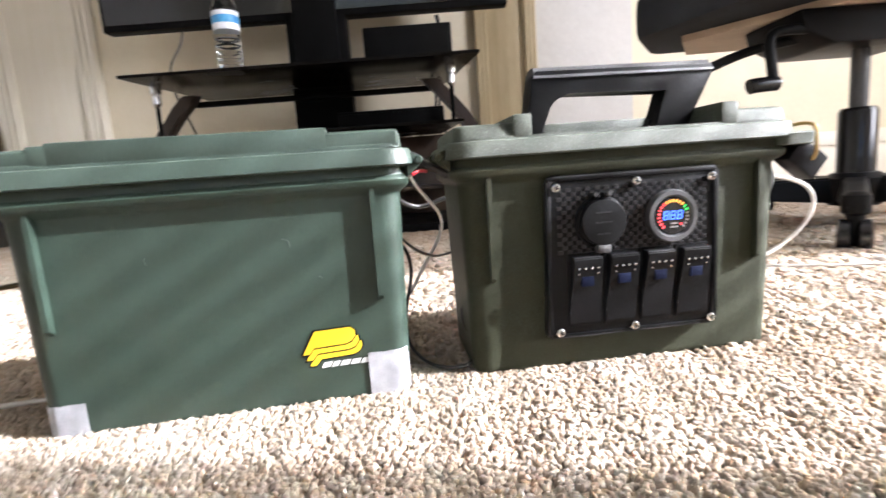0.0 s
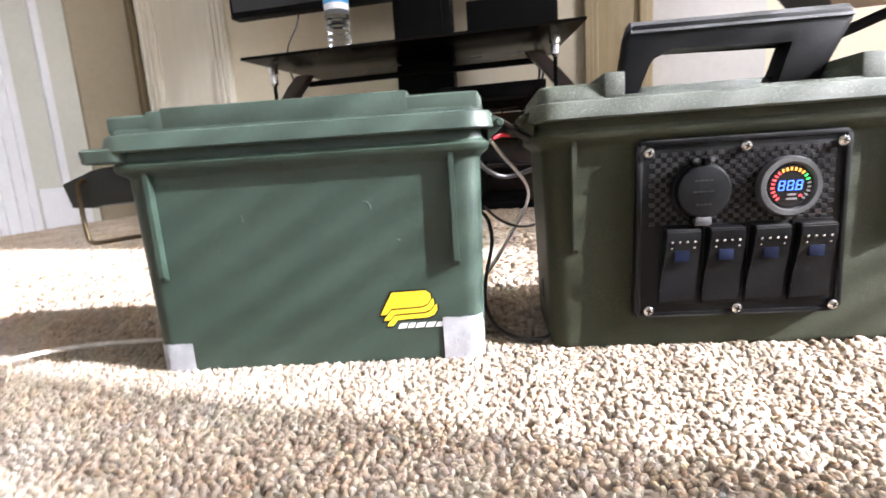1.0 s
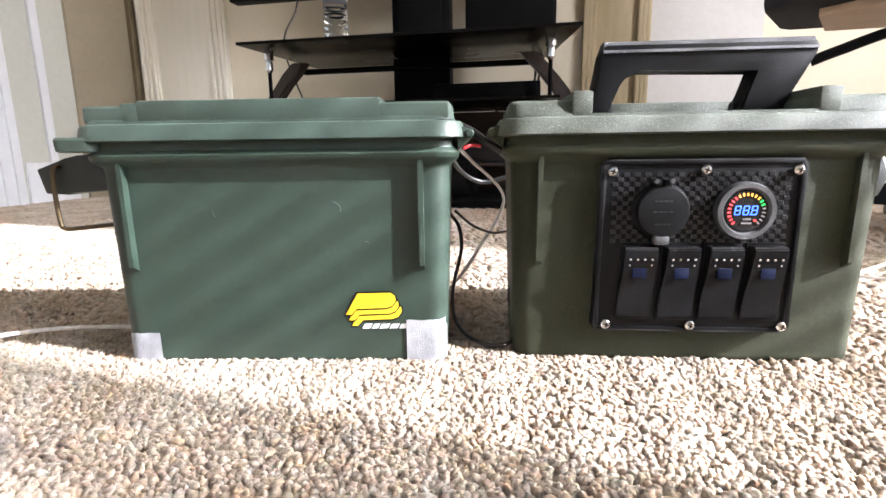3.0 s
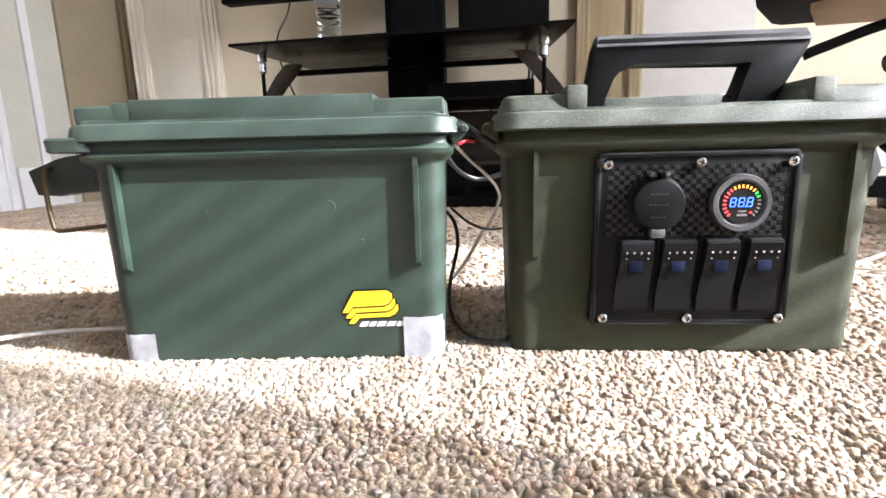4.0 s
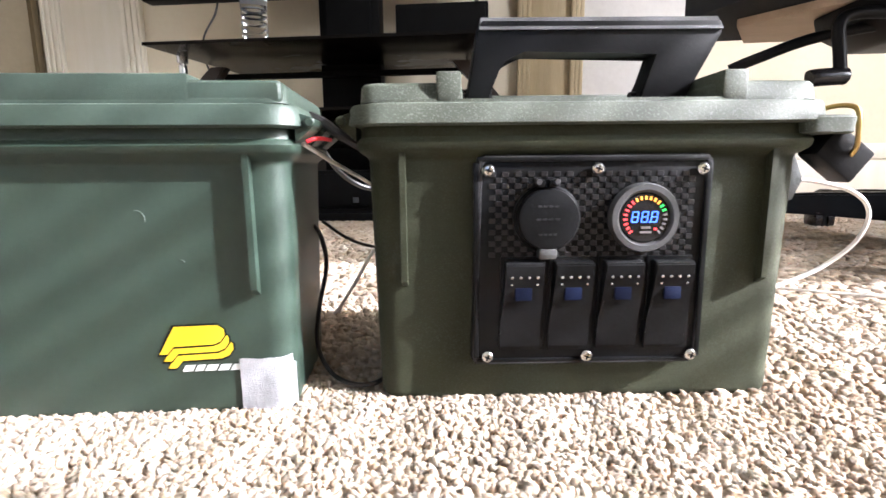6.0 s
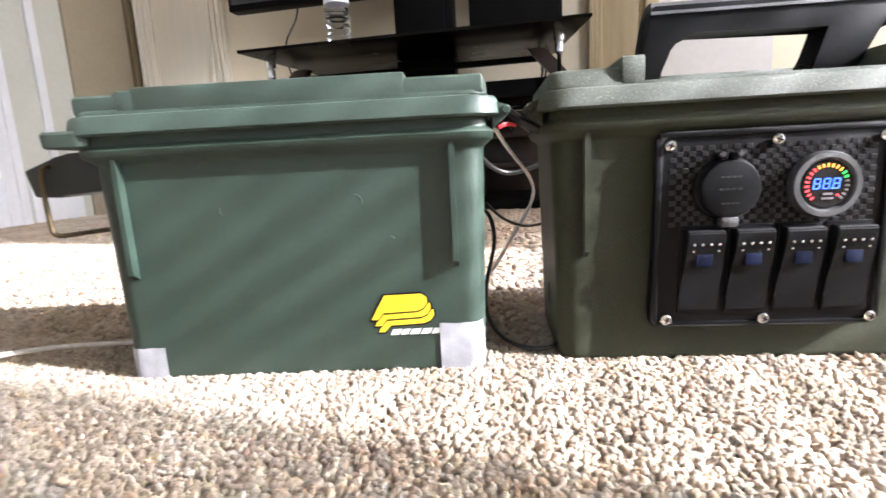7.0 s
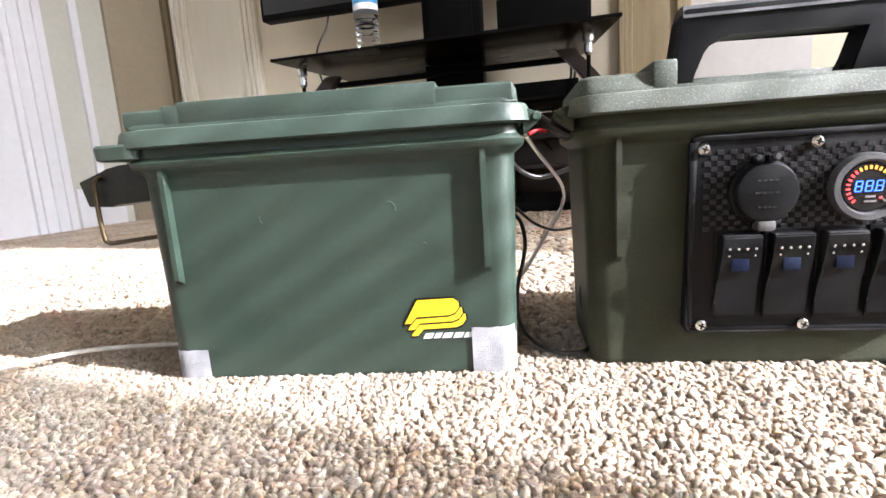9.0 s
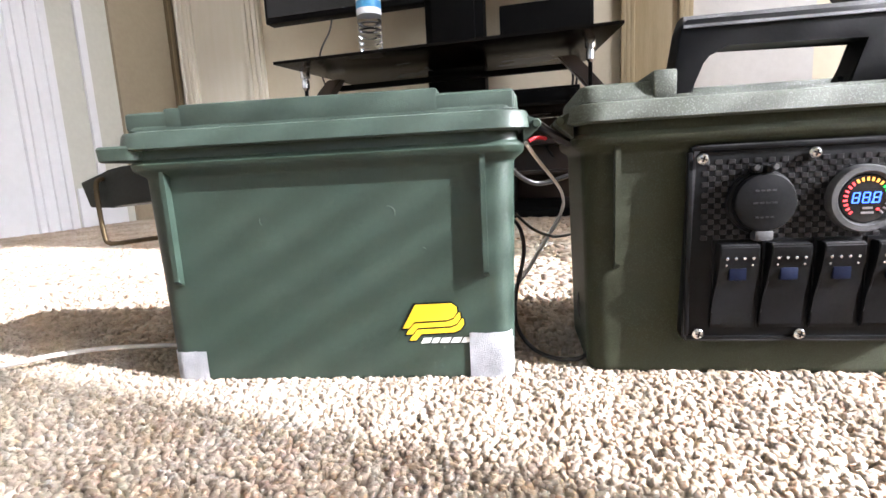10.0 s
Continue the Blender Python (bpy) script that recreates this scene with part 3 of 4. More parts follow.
# round power socket with its hinged cap
UX, UZ = -0.0228, 0.1065
part("socket_ring", lathe([(0.0180, 0), (0.0180, 0.003), (0.0168, 0.0045), (0.0155, 0.0045)], 40, axis="y", at=(UX, PANEL_Y, UZ)), BLACK, panel)
part("socket_cap", lathe([(0.0163, 0), (0.0163, 0.0066), (0.0158, 0.0076), (0.0145, 0.0080), (0.0005, 0.0080)], 44, axis="y", at=(UX, PANEL_Y - 0.0005, UZ)), BLACK, panel, "black hinged socket cap")
for dx in (-0.0042, 0.0022):
    part("cap_hinge", box(UX + dx - 0.0022, UX + dx + 0.0022, PANEL_Y - 0.0075, PANEL_Y, UZ + 0.0165, UZ + 0.0205, 0.0008), BLACK, panel)
    part("hinge_pin", lathe([(0.0014, -0.0018), (0.0016, -0.0015), (0.0016, 0.0015), (0.0014, 0.0018)], 14, axis="y", at=(UX + dx * 1.5 + 0.0005, PANEL_Y - 0.0078, UZ + 0.0195)), GREY, panel)
part("cap_tab", box(UX - 0.0050, UX + 0.0050, PANEL_Y - 0.0085, PANEL_Y - 0.001, UZ - 0.0215, UZ - 0.0155, 0.0018), GREY, panel)
for dz, w in ((0.0068, 0.0115), (0.0, 0.0130), (-0.0080, 0.0100)):
    for k in range(4):
        x = UX - w / 2 + k * w / 4
        part("cap_lettering", box(x, x + w / 4 - 0.0008, PANEL_Y - 0.0088, PANEL_Y - 0.0083, UZ + dz - 0.0005, UZ + dz + 0.0005), RIM, panel)

# voltmeter
VX, VZ = 0.0290, 0.1065
part("meter_bezel", lathe([(0.0185, 0), (0.0185, 0.0045), (0.0178, 0.0062), (0.0150, 0.0062), (0.0138, 0.0042), (0.0005, 0.0042)], 48, axis="y", at=(VX, PANEL_Y, VZ)), GREY, panel, "dark grey ring bezel of the voltmeter")
disc("meter_face", 0.0137, 0.0010, VX, VZ, PANEL_Y - 0.0040, BLACK_GLOSS)
FY = PANEL_Y - 0.0052
for i in range(21):
    a = radians(225 - i * 13.5)
    mt = LED_RED if i < 8 else LED_ORANGE if i < 14 else LED_GREEN if i < 16 else LED_OFF
    q = box(-0.0010, 0.0010, -0.0003, 0.0003, -0.00052, 0.00052)
    q.transform(pose(VX + 0.0106 * math.cos(a), FY, VZ + 0.0106 * math.sin(a), 0, -math.degrees(a), 0))
    part("led", q, mt, panel)
SEG = {"1": "bc", "2": "abged", "0": "abcdef", "8": "abcdefg"}


def digit(ch, x, z, w, h, bm):
    t = 0.00032
    shapes = {"a": (0, h, w, h), "g": (0, h / 2, w, h / 2), "d": (0, 0, w, 0), "f": (0, h / 2, 0, h), "b": (w, h / 2, w, h), "e": (0, 0, 0, h / 2), "c": (w, 0, w, h / 2)}
    for s in SEG[ch]:
        x0, z0, x1, z1 = shapes[s]
        lean = 0.12
        bm = prism([(x + x0 - t + lean * z0 + (0 if x0 == x1 else t), z + z0 - t + (t if x0 == x1 else 0) * 2), (x + x1 + t + lean * z0 - (0 if x0 == x1 else t), z + z0 - t + (t if x0 == x1 else 0) * 2),
                    (x + x1 + t + lean * z1 - (0 if x0 == x1 else t), z + z1 + t - (t if x0 == x1 else 0) * 2), (x + x0 - t + lean * z1 + (0 if x0 == x1 else t), z + z1 + t - (t if x0 == x1 else 0) * 2)], FY - 0.0004, FY, bm=bm)
    return bm


for ch, x in (("8", -0.0073), ("8", -0.0022), ("8", 0.0029)):
    part("digit", digit(ch, VX + x, VZ - 0.0022, 0.0031, 0.0054, None), LED_BLUE, panel, "blue seven-segment digit eight")
part("decimal_point", box(VX + 0.0020, VX + 0.0028, FY - 0.0004, FY, VZ - 0.0026, VZ - 0.0018), LED_BLUE, panel)
for x, z, w, mt in ((-0.0020, -0.0052, 0.0050, LED_OFF), (-0.0026, -0.0077, 0.0062, LED_OFF), (0.0048, -0.0060, 0.0016, LED_RED)):
    part("meter_lettering", box(VX + x, VX + x + w, FY - 0.0003, FY, VZ + z - 0.0006, VZ + z + 0.0006), mt, panel)

# rocker switches
for i in range(4):
    x0 = -0.0452 + i * 0.0268
    b = bmesh.new()
    prof = [(0.0835, 0.006), (0.0835, -0.0042), (0.0822, -0.0052), (0.0760, -0.0048), (0.0700, -0.0036), (0.0620, -0.0020), (0.0520, -0.0006), (0.0420, 0.0004), (0.0350, 0.0008), (0.0345, 0.006)]
    ls = [b.verts.new((x0 - (0.0025 if z < 0.06 else 0.0), y + PANEL_Y - 0.0035, z)) for z, y in prof]
    rs = [b.verts.new((x0 + 0.0208 - (0.0008 if z < 0.06 else 0.0), y + PANEL_Y - 0.0035, z)) for z, y in prof]
    b.faces.new(ls)
    b.faces.new(rs[::-1])
    for k in range(len(prof)):
        j = (k + 1) % len(prof)
        b.faces.new((ls[k], ls[j], rs[j], rs[k]))
    bmesh.ops.bevel(b, geom=b.edges[:], offset=0.0006, segments=2, affect="EDGES")
    part("rocker_switch", b, BLACK, panel, "black rocker switch with a dim blue lens")
    part("switch_lens", prism([(x0 + 0.0055, 0.0625), (x0 + 0.0145, 0.0625), (x0 + 0.0145, 0.0695), (x0 + 0.0055, 0.0695)], PANEL_Y - 0.0073, PANEL_Y - 0.0035, 0.0003), BLUE_DIM, panel)
    for k in range(4):
        part("grip_bump", lathe([(0.0010, 0), (0.0008, 0.0008), (0.0002, 0.0011)], 10, axis="y", at=(x0 + 0.0035 + k * 0.0046, PANEL_Y - 0.0081, 0.0755)), STEEL, panel)
    for k in (0, 3):
        part("grip_bump", lathe([(0.0008, 0), (0.0006, 0.0007), (0.0002, 0.0009)], 10, axis="y", at=(x0 + 0.0035 + k * 0.0046, PANEL_Y - 0.0072, 0.0715)), STEEL, panel)
    part("switch_bezel", box(x0 - 0.0020, x0 + 0.0226, PANEL_Y - 0.0012, PANEL_Y + 0.001, 0.0325, 0.0855, 0.0008), BLACK, panel)

# latch end of the right box, and the padlock on it
rlatch = part("latch", prism([(0.1245, 0.1465), (0.1330, 0.1420), (0.1400, 0.1250), (0.1345, 0.1120), (0.1210, 0.1130)], MID - 0.022, MID + 0.022, 0.0015), DARK_GREEN, right_box, "dark green plastic latch")
lock = thing("padlock", RIGHT_M @ pose(0.1385, 0.010, 0.1390, 0, 0, 0), "dark laminated padlock with brass shackle hanging from latch", "padlock")
q = box(-0.0130, 0.0130, -0.0080, 0.0080, -0.0100, 0.0100, 0.0018)
q.transform(pose(0.0, 0, 0.0, 0, 38, 0))
part("lock_body", q, BLACK, lock)
part("shackle", tube([(0.0030, -0.007, -0.001), (0.0030, -0.0105, 0.004), (0.0025, -0.0110, 0.012), (0.0020, -0.0105, 0.021), (0.0005, -0.0085, 0.0245), (-0.0040, -0.0040, 0.0255), (-0.0080, 0.0020, 0.0240), (-0.0090, 0.0060, 0.020)], 0.0013, 12), BRASS, lock)

# ---- television stand ----
stand = thing("tv_stand", pose(-0.30, 1.30, -0.010), "black television stand with smoked glass shelves and brown legs", "tv stand")
part("glass_shelf", slab([(-0.455, 0.0), (0.446, 0.0), (0.368, 0.40), (-0.406, 0.40)], 0.449, 0.457, 0.0012), TINT, stand, "smoked tempered glass shelf")
part("shelf_rail", box(-0.39, 0.33, 0.255, 0.275, 0.408, 0.424, 0.003), STAND_BLACK, stand)
part("glass_shelf", slab([(-0.40, 0.06), (0.40, 0.06), (0.34, 0.42), (-0.34, 0.42)], 0.292, 0.300, 0.0012), TINT, stand, "smoked tempered glass shelf")
part("base_plate", box(-0.44, 0.44, 0.02, 0.46, 0.0, 0.036, 0.010), STAND_BLACK, stand)
part("back_panel", box(-0.36, 0.38, 0.425, 0.440, 0.034, 0.291, 0.002), BROWN_WOOD, stand, "dark brown back panel")
for z in (0.115, 0.205):
    part("shelf", box(-0.34, 0.36, 0.30, 0.426, z, z + 0.012, 0.002), BROWN_WOOD, stand, "dark brown shelf")
for x in (-0.430, 0.375):
    post = part("post", lathe([(0.0055, 0.30), (0.0055, 0.415)], 14, at=(x, 0.124, 0)), STAND_BLACK, stand)
    part("post_cap", lathe([(0.006, 0.395), (0.011, 0.402), (0.011, 0.424), (0.007, 0.427), (0.014, 0.430), (0.014, 0.4485)], 18, at=(x, 0.124, 0)), STEEL, post, "chrome post cap")
for sx in (-1, 1):
    b = bmesh.new()
    rings = []
    for k in range(13):
        t = k / 12
        x = sx * (0.42 + 0.10 * math.sin(math.pi * (0.15 + 0.85 * t)) - 0.06 * t) - 0.035
        z = 0.036 + 0.40 * t
        x -= sx * 0.01 * max(0, t - 0.75) / 0.25
        rings.append([b.verts.new((x + dx, 0.235 + dy, z)) for dx, dy in ((-0.024, -0.02), (0.024, -0.02), (0.024, 0.02), (-0.024, 0.02))])
    for p, q in zip(rings, rings[1:]):
        for k in range(4):
            b.faces.new((p[k], p[(k + 1) % 4], q[(k + 1) % 4], q[k]))
    b.faces.new(rings[0][::-1])
    b.faces.new(rings[-1])
    bmesh.ops.bevel(b, geom=[e for e in b.edges if abs((e.verts[0].co - e.verts[1].co).z) > 0.02], offset=0.006, segments=2, affect="EDGES")
    part("curved_leg", b, BROWN_WOOD, stand, "curved dark brown wooden leg")
part("spine", box(-0.105, 0.075, 0.30, 0.36, 0.030, 1.05, 0.004), STAND_BLACK, stand, "black upright mounting column")
part("spine_cover", box(-0.080, 0.050, 0.285, 0.302, 0.46, 1.0, 0.003), STAND_BLACK, stand)

tv = thing("television", pose(-0.345, 1.60, 0.640), "black flat screen television mounted on the stand", "television")
part("housing", box(-0.61, 0.61, 0.0, 0.05, 0.0, 0.71, 0.006), STAND_BLACK, tv)
part("screen", box(-0.598, 0.598, -0.003, 0.002, 0.018, 0.698, 0.001), SCREEN, tv)
part("badge", box(-0.018, 0.018, -0.005, -0.001, 0.004, 0.012, 0.001), STEEL, tv)

spk = thing("speaker", pose(-0.025, 1.585, 0.447), "black box speaker standing on the glass shelf", "speaker")
part("cabinet", box(-0.150, 0.115, 0.0, 0.09, 0.0, 0.150, 0.005), STAND_BLACK, spk)
part("grille", box(-0.142, 0.107, -0.005, 0.001, 0.008, 0.142, 0.002), STAND_BLACK, spk)

bottle = thing("water_bottle", pose(-0.497, 1.375, 0.4475), "clear plastic water bottle with blue and white label", "bottle")
prof = [(0.028, 0.0), (0.0315, 0.004), (0.0315, 0.012)]
for k in range(5):
    z = 0.016 + k * 0.016
    prof += [(0.0290, z), (0.0322, z + 0.004), (0.0322, z + 0.011)]
prof += [(0.0320, 0.098), (0.0325, 0.102), (0.0325, 0.150), (0.0315, 0.158), (0.024, 0.182), (0.0145, 0.200), (0.0130, 0.212)]
part("bottle_body", lathe(prof, 36), glass("bottle_plastic", (0.90, 0.93, 0.95), 0.05, 1.22), bottle)
part("label_band", lathe([(0.0330, 0.104), (0.0333, 0.106), (0.0333, 0.118), (0.0330, 0.120)], 36), LABEL_WHITE, bottle)
part("label_band", lathe([(0.0330, 0.1203), (0.0333, 0.122), (0.0333, 0.137), (0.0330, 0.139)], 36), LABEL_BLUE, bottle)
part("label_band", lathe([(0.0330, 0.1393), (0.0333, 0.141), (0.0333, 0.148), (0.0330, 0.150)], 36), LABEL_WHITE, bottle)
part("cap", lathe([(0.0150, 0.206), (0.0152, 0.208), (0.0152, 0.218), (0.0140, 0.220)], 30), LABEL_WHITE, bottle)

box_far = thing("media_box", pose(-0.30, 1.42, 0.026), "black electronics box on the base of the stand", "media box")
part("case", box(-0.13, 0.16, 0.0, 0.22, 0.0, 0.105, 0.005), STAND_BLACK, box_far)
part("front_panel", box(-0.12, 0.15, -0.004, 0.001, 0.010, 0.095, 0.001), STAND_BLACK, box_far)
part("front_label", box(0.028, 0.044, -0.0055, -0.003, 0.018, 0.032, 0.0005), GREY, box_far)
deck = thing("cable_box", pose(-0.10, 1.46, 0.292), "slim black cable box on the lower glass shelf", "cable box")
part("case", box(-0.15, 0.15, 0.0, 0.20, 0.0, 0.048, 0.004), STAND_BLACK, deck)
part("front_panel", box(-0.14, 0.14, -0.003, 0.001, 0.008, 0.040, 0.001), STAND_BLACK, deck)


def cable(name, points, r, mat, label):
    return tagged(link(name, tube(points, r), mat), label, "cable")


cable("power_cord", [(-0.73, 1.64, 0.66), (-0.735, 1.62, 0.60), (-0.765, 1.60, 0.53), (-0.775, 1.62, 0.46), (-0.76, 1.72, 0.30), (-0.72, 1.80, 0.05), (-0.70, 1.84, 0.0)], 0.003, WIRE_BLACK, "thin black cord hanging behind the television")
cable("power_cord", [(0.02, 1.70, 0.46), (0.03, 1.74, 0.38), (-0.03, 1.76, 0.28), (-0.06, 1.74, 0.16), (0.02, 1.78, 0.02)], 0.004, WIRE_BLACK, "black cord tangled behind the stand")
cable("power_cord", [(0.06, 1.72, 0.46), (0.04, 1.78, 0.36), (0.07, 1.76, 0.22), (0.00, 1.74, 0.14), (-0.06, 1.72, 0.20), (-0.10, 1.74, 0.30)], 0.004, WIRE_BLACK, "black cord tangled behind the stand")
cable("power_cord", [(0.05, 1.66, 0.64), (0.06, 1.67, 0.58), (0.04, 1.68, 0.50), (0.05, 1.70, 0.44)], 0.006, WIRE_BLACK, "black cord hanging beside the speaker")
cable("power_cord", [(-0.03, 0.47, 0.155), (-0.02, 0.50, 0.130), (0.0, 0.52, 0.118), (0.03, 0.53, 0.125)], 0.0022, WIRE_BLACK, "short black wire looped behind the boxes")

# wires between the boxes
cable("speaker_wire", [(0.004, 0.350, 0.149), (0.008, 0.390, 0.139), (0.014, 0.440, 0.127), (0.020, 0.475, 0.115), (0.0225, 0.490, 0.105), (0.0215, 0.490, 0.095), (0.012, 0.490, 0.078), (0.002, 0.490, 0.062), (-0.008, 0.490, 0.045), (-0.025, 0.500, 0.020), (-0.035, 0.520, 0.005)], 0.0013, WIRE_WHITE, "white insulated wire looped between the boxes")
cable("speaker_wire", [(0.0225, 0.487, 0.101), (0.0185, 0.487, 0.087), (0.010, 0.488, 0.073), (0.000, 0.488, 0.057), (-0.010, 0.488, 0.040), (-0.028, 0.500, 0.016), (-0.040, 0.520, 0.004)], 0.0013, WIRE_WHITE, "white insulated wire looped between the boxes")
cable("speaker_wire", [(0.006, 0.349, 0.150), (0.009, 0.351, 0.1515), (0.012, 0.355, 0.1520), (0.015, 0.362, 0.1515)], 0.0012, WIRE_RED, "short red wire joined to white wire")
cable("connector_lead", [(0.000, 0.372, 0.166), (0.010, 0.370, 0.161), (0.018, 0.368, 0.155), (0.030, 0.370, 0.148)], 0.0028, WIRE_BLACK, "black connector lead between the lids")
cable("battery_cable", [(-0.014, 0.41, 0.098), (-0.006, 0.40, 0.090), (-0.004, 0.40, 0.072), (-0.010, 0.40, 0.045), (-0.011, 0.395, 0.026), (-0.006, 0.388, 0.014), (0.006, 0.376, 0.007), (0.022, 0.366, 0.006), (0.036, 0.366, 0.008), (0.040, 0.39, 0.006)], 0.0015, WIRE_BLACK, "thin black cable drooping to the carpet")
cable("battery_cable", [(-0.012, 0.42, 0.100), (0.000, 0.44, 0.085), (0.015, 0.46, 0.076), (0.030, 0.48, 0.075)], 0.0012, WIRE_BLACK, "thin black wire between the boxes")
cable("battery_cable", [(0.036, 0.405, 0.045), (0.0345, 0.400, 0.040), (0.035, 0.398, 0.030), (0.040, 0.395, 0.018)], 0.0016, WIRE_BLACK, "thin black cable drooping to the carpet")
cable("clear_cord", [(-0.58, 0.18, 0.009), (-0.46, 0.235, 0.010), (-0.385, 0.282, 0.0105), (-0.352, 0.314, 0.0115), (-0.318, 0.334, 0.0115), (-0.27, 0.348, 0.0105), (-0.22, 0.365, 0.009)], 0.0018, WIRE_CLEAR, "translucent clear cord lying on the carpet")
cable("white_cord", [(0.30, 0.52, 0.10), (0.345, 0.575, 0.122), (0.40, 0.60, 0.121), (0.445, 0.60, 0.110), (0.463, 0.60, 0.090), (0.455, 0.60, 0.062), (0.425, 0.60, 0.035), (0.385, 0.595, 0.018), (0.33, 0.57, 0.008), (0.28, 0.53, 0.006)], 0.0022, WIRE_WHITE, "white cord looping behind the box to the carpet")
cable("white_cord", [(0.36, 0.66, 0.006), (0.44, 0.61, 0.008), (0.54, 0.585, 0.008), (0.70, 0.59, 0.007), (0.85, 0.56, 0.006)], 0.0016, WIRE_CLEAR, "thin grey cord lying on the carpet")

# ---- office chair ----
CX, CY = 0.80, 0.95
chair = thing("office_chair", pose(CX, CY, -0.008), "black office chair with gas lift and bare plywood seat underside", "chair")
part("gas_lift", lathe([(0.030, 0.075), (0.030, 0.215), (0.026, 0.222)], 28), BLACK_GLOSS, chair)
part("lift_rod", lathe([(0.0145, 0.21), (0.0145, 0.34)], 24), GREY, chair)
part("hub", lathe([(0.040, 0.045), (0.048, 0.055), (0.048, 0.095), (0.036, 0.105)], 28), BLACK, chair)
for k in range(5):
    a = radians(231 + 72 * k)
    ca, sa = math.cos(a), math.sin(a)
    b = bmesh.new()
    rings = []
    for d, w, z0, z1 in ((0.035, 0.026, 0.050, 0.098), (0.15, 0.022, 0.058, 0.096), (0.27, 0.018, 0.062, 0.088), (0.305, 0.016, 0.062, 0.082)):
        rings.append([b.verts.new((d * ca - s * w * sa, d * sa + s * w * ca, z)) for s, z in ((-1, z0), (1, z0), (0.7, z1), (-0.7, z1))])
    for p, q in zip(rings, rings[1:]):
        for j in range(4):
            b.faces.new((p[j], p[(j + 1) % 4], q[(j + 1) % 4], q[j]))
    b.faces.new(rings[0][::-1])
    b.faces.new(rings[-1])
    bmesh.ops.bevel(b, geom=b.edges[:], offset=0.004, segments=2, affect="EDGES")
    leg = part("star_leg", b, BLACK, chair)
    c = lathe([(0.006, 0.0), (0.012, 0.004), (0.012, 0.055), (0.018, 0.060), (0.018, 0.085), (0.010, 0.090)], 16, at=(0.29 * ca, 0.29 * sa, 0.0))
    part("caster_stem", c, BLACK, leg)
    for s in (-1, 1):
        w = lathe([(0.018, -0.009), (0.025, -0.006), (0.025, 0.006), (0.018, 0.009)], 22, axis="x")
        w.transform(pose(0.30 * ca - s * 0.012 * sa, 0.30 * sa + s * 0.012 * ca, 0.026, 0, 0, math.degrees(a) + 90))
        part("caster_wheel", w, BLACK_GLOSS, leg)
part("tilt_mechanism", prism([(-0.10, 0.325), (0.09, 0.325), (0.13, 0.345), (0.13, 0.385), (-0.16, 0.385), (-0.15, 0.350)], -0.07, 0.09, 0.008), BLACK, chair)
part("lever", tube([(-0.06, -0.02, 0.355), (-0.20, -0.01, 0.335), (-0.29, 0.0, 0.305), (-0.32, 0.01, 0.293)], 0.0085, 12), BLACK, chair, "black tilt lever")
paddle = part("lever", tube([(-0.06, -0.05, 0.350), (-0.17, -0.06, 0.354), (-0.205, -0.062, 0.342), (-0.202, -0.062, 0.300), (-0.198, -0.062, 0.272)], 0.0085, 12), BLACK, chair, "black lift lever bent downwards")
part("paddle", tube([(-0.242, -0.066, 0.264), (-0.232, -0.066, 0.266), (-0.202, -0.062, 0.268), (-0.192, -0.060, 0.268)], 0.0125, 14), BLACK_GLOSS, paddle)
seat = [(-0.35, 0.15), (-0.20, -0.21), (0.22, -0.20), (0.30, 0.28), (-0.25, 0.32)]
part("seat_board", slab([(-0.262, 0.130), (-0.055, -0.125), (0.16, -0.12), (0.22, 0.24), (-0.19, 0.26)], 0.386, 0.402, 0.003), PLY, chair, "bare plywood underside of the seat")
part("seat_cushion", slab(seat, 0.400, 0.485, 0.022), FABRIC, chair, "charcoal fabric seat cushion")
part("backrest_post", box(0.20, 0.27, 0.16, 0.20, 0.40, 0.75, 0.008), BLACK, chair)
q = loft([(0.60, 0.19, 0.030, 0.02), (0.64, 0.22, 0.035, 0.03), (0.98, 0.20, 0.035, 0.03), (1.02, 0.17, 0.028, 0.02)], 0, 0, 5)
q.transform(pose(0.24, 0.18, 0, 0, 0, -38))
part("backrest", q, FABRIC, chair)

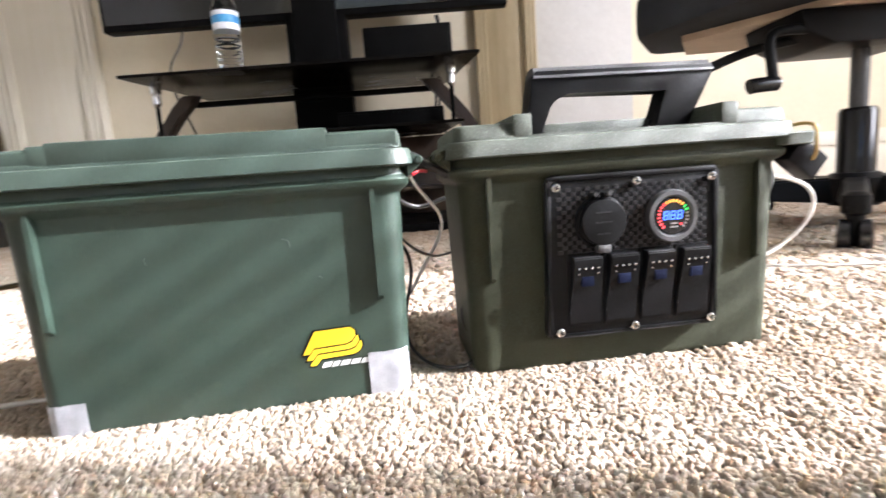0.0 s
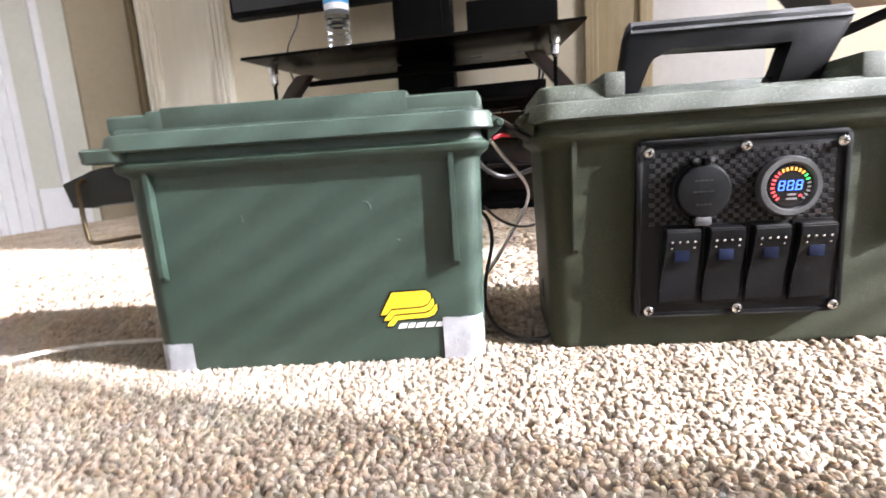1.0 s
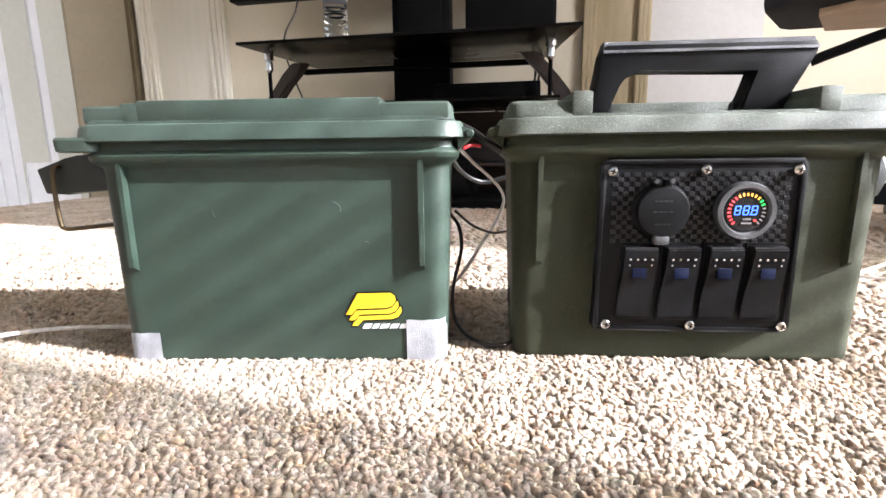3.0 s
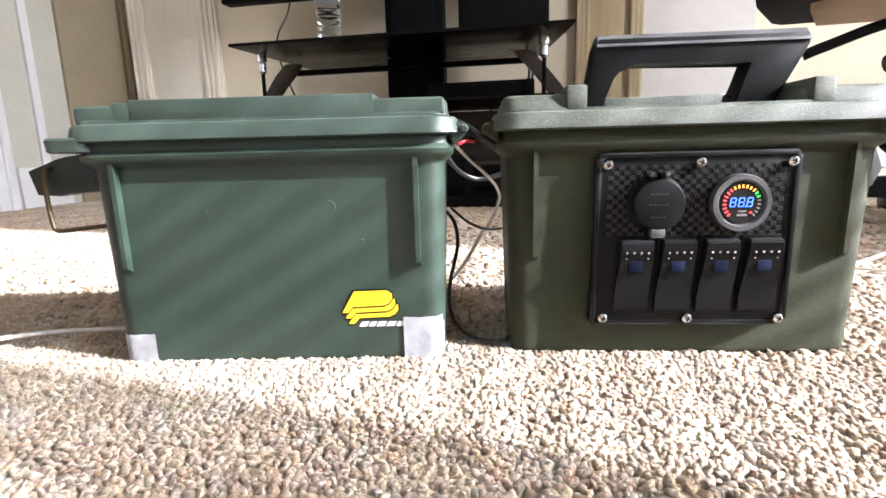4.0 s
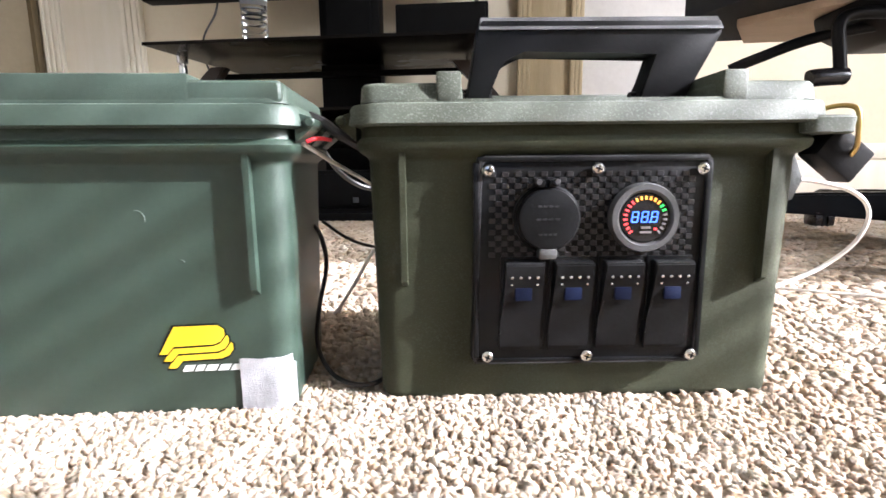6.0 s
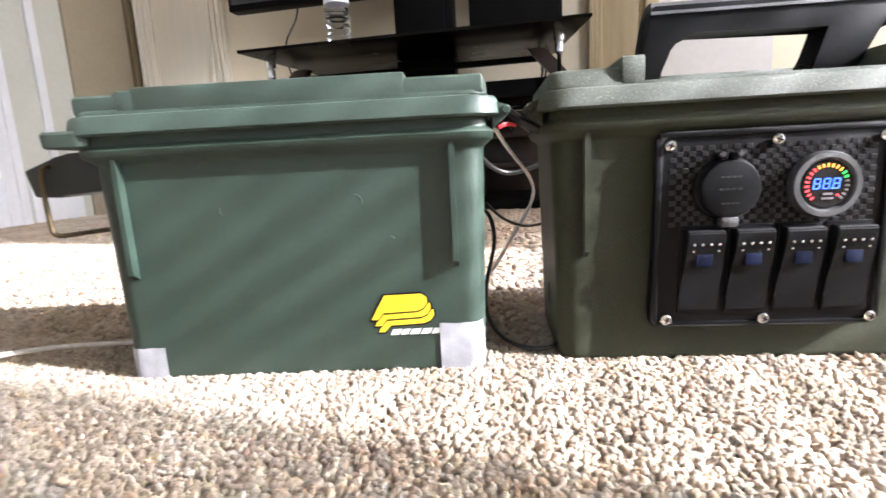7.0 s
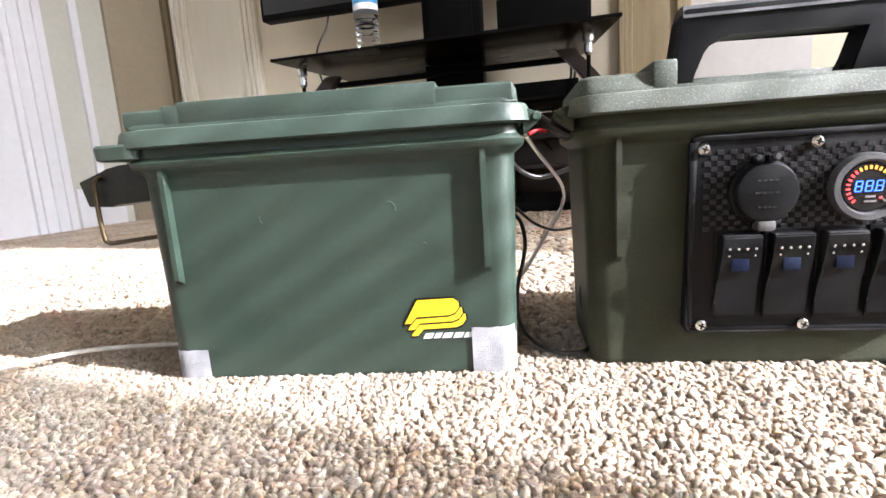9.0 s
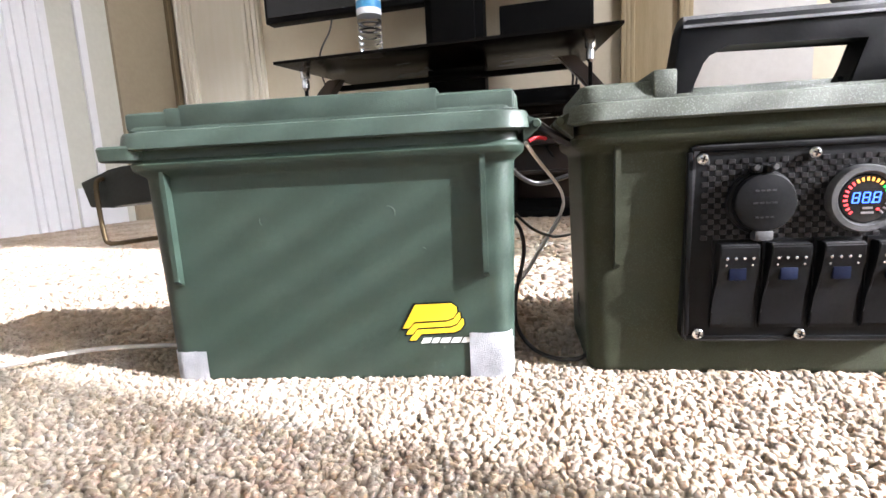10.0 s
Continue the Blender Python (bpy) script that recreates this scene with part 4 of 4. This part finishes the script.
# ---- carpet pile ----
def pile(name, x0, x1, y0, y1, step, radius, height, sides, seed, skip=(), even=0.1):
    rng = np.random.default_rng(seed)
    gx, gy = np.meshgrid(np.arange(x0, x1, step), np.arange(y0, y1, step))
    px, py = gx.ravel(), gy.ravel()
    keep = np.ones(len(px), bool)
    for a0, a1, b0, b1 in skip:
        keep &= ~((px > a0) & (px < a1) & (py > b0) & (py < b1))
    px, py = px[keep], py[keep]
    n = len(px)
    px = px + rng.uniform(-0.45, 0.45, n) * step
    py = py + rng.uniform(-0.45, 0.45, n) * step
    r = radius * rng.uniform(0.7, 1.35, n)
    h = height * rng.uniform(1 - even, 1 + even, n)
    lean, turn = rng.uniform(0.0, 0.0085, n) * height / 0.018, rng.uniform(0, 2 * np.pi, n)
    lx, ly = lean * np.cos(turn), lean * np.sin(turn)
    levels = ((0.8, 0.0), (1.15, 0.5), (1.2, 0.82), (0.80, 0.97))
    vs = []
    for lv, (k, z) in enumerate(levels):
        for s in range(sides):
            a = 2 * np.pi * s / sides + turn + lv * 0.5
            rr = r * k * rng.uniform(0.55, 1.4, n)
            vs.append(np.stack([px + lx * z * z + rr * np.cos(a), py + ly * z * z + rr * np.sin(a), -0.012 + h * z + rng.uniform(-0.06, 0.06, n) * h * (z > 0)], 1))
    vs.append(np.stack([px + lx * 1.1, py + ly * 1.1, -0.012 + h * 1.01], 1))
    per = len(vs)
    verts = np.stack(vs, 1).reshape(-1, 3)
    quads, tris = [], []
    for lv in range(len(levels) - 1):
        for s in range(sides):
            t = (s + 1) % sides
            quads.append((lv * sides + s, lv * sides + t, (lv + 1) * sides + t, (lv + 1) * sides + s))
    top = (len(levels) - 1) * sides
    for s in range(sides):
        tris.append((top + s, top + (s + 1) % sides, per - 1))
    base = np.arange(n)[:, None] * per
    ql = (base[:, :, None] + np.array(quads)[None]).reshape(-1, 4)
    tl = (base[:, :, None] + np.array(tris)[None]).reshape(-1, 3)
    me = bpy.data.meshes.new(name)
    me.vertices.add(len(verts))
    me.vertices.foreach_set("co", verts.ravel())
    loops = np.concatenate([ql.ravel(), tl.ravel()])
    me.loops.add(len(loops))
    me.loops.foreach_set("vertex_index", loops)
    me.polygons.add(len(ql) + len(tl))
    me.polygons.foreach_set("loop_start", np.concatenate([np.arange(len(ql)) * 4, len(ql) * 4 + np.arange(len(tl)) * 3]))
    me.update(calc_edges=True)
    me.validate()
    me.materials.append(CARPET)
    me.shade_smooth()
    return tagged(new(name, me), "beige twisted cut pile of the carpet", "carpet", kind="stuff")


pile("carpet_pile", -0.42, 0.50, 0.13, 0.37, 0.0025, 0.00210, 0.0156, 5, 1, even=0.07)
pile("carpet_pile", -0.42, 0.50, 0.37, 0.40, 0.0040, 0.0030, 0.0160, 4, 9)
pile("carpet_pile", 0.50, 0.60, 0.13, 0.40, 0.0042, 0.0032, 0.0163, 4, 10)
pile("carpet_pile", -0.60, -0.42, 0.13, 0.40, 0.0036, 0.0026, 0.0163, 4, 6)
pile("carpet_pile", -0.60, 0.70, 0.40, 0.58, 0.0046, 0.0034, 0.0163, 4, 7)
pile("carpet_pile", -1.57, 1.30, 0.58, 1.88, 0.0100, 0.0068, 0.0165, 4, 2, even=0.05)
pile("carpet_pile", -1.57, -0.60, 0.14, 0.58, 0.0085, 0.0058, 0.0167, 4, 3, even=0.06)
pile("carpet_pile", 0.60, 1.30, 0.14, 0.40, 0.0090, 0.0060, 0.0167, 4, 4, even=0.06)
pile("carpet_pile", 0.70, 1.30, 0.40, 0.58, 0.0090, 0.0060, 0.0167, 4, 8, even=0.06)
pile("carpet_pile", -0.60, 0.60, -0.10, 0.13, 0.0090, 0.0060, 0.0167, 4, 5)
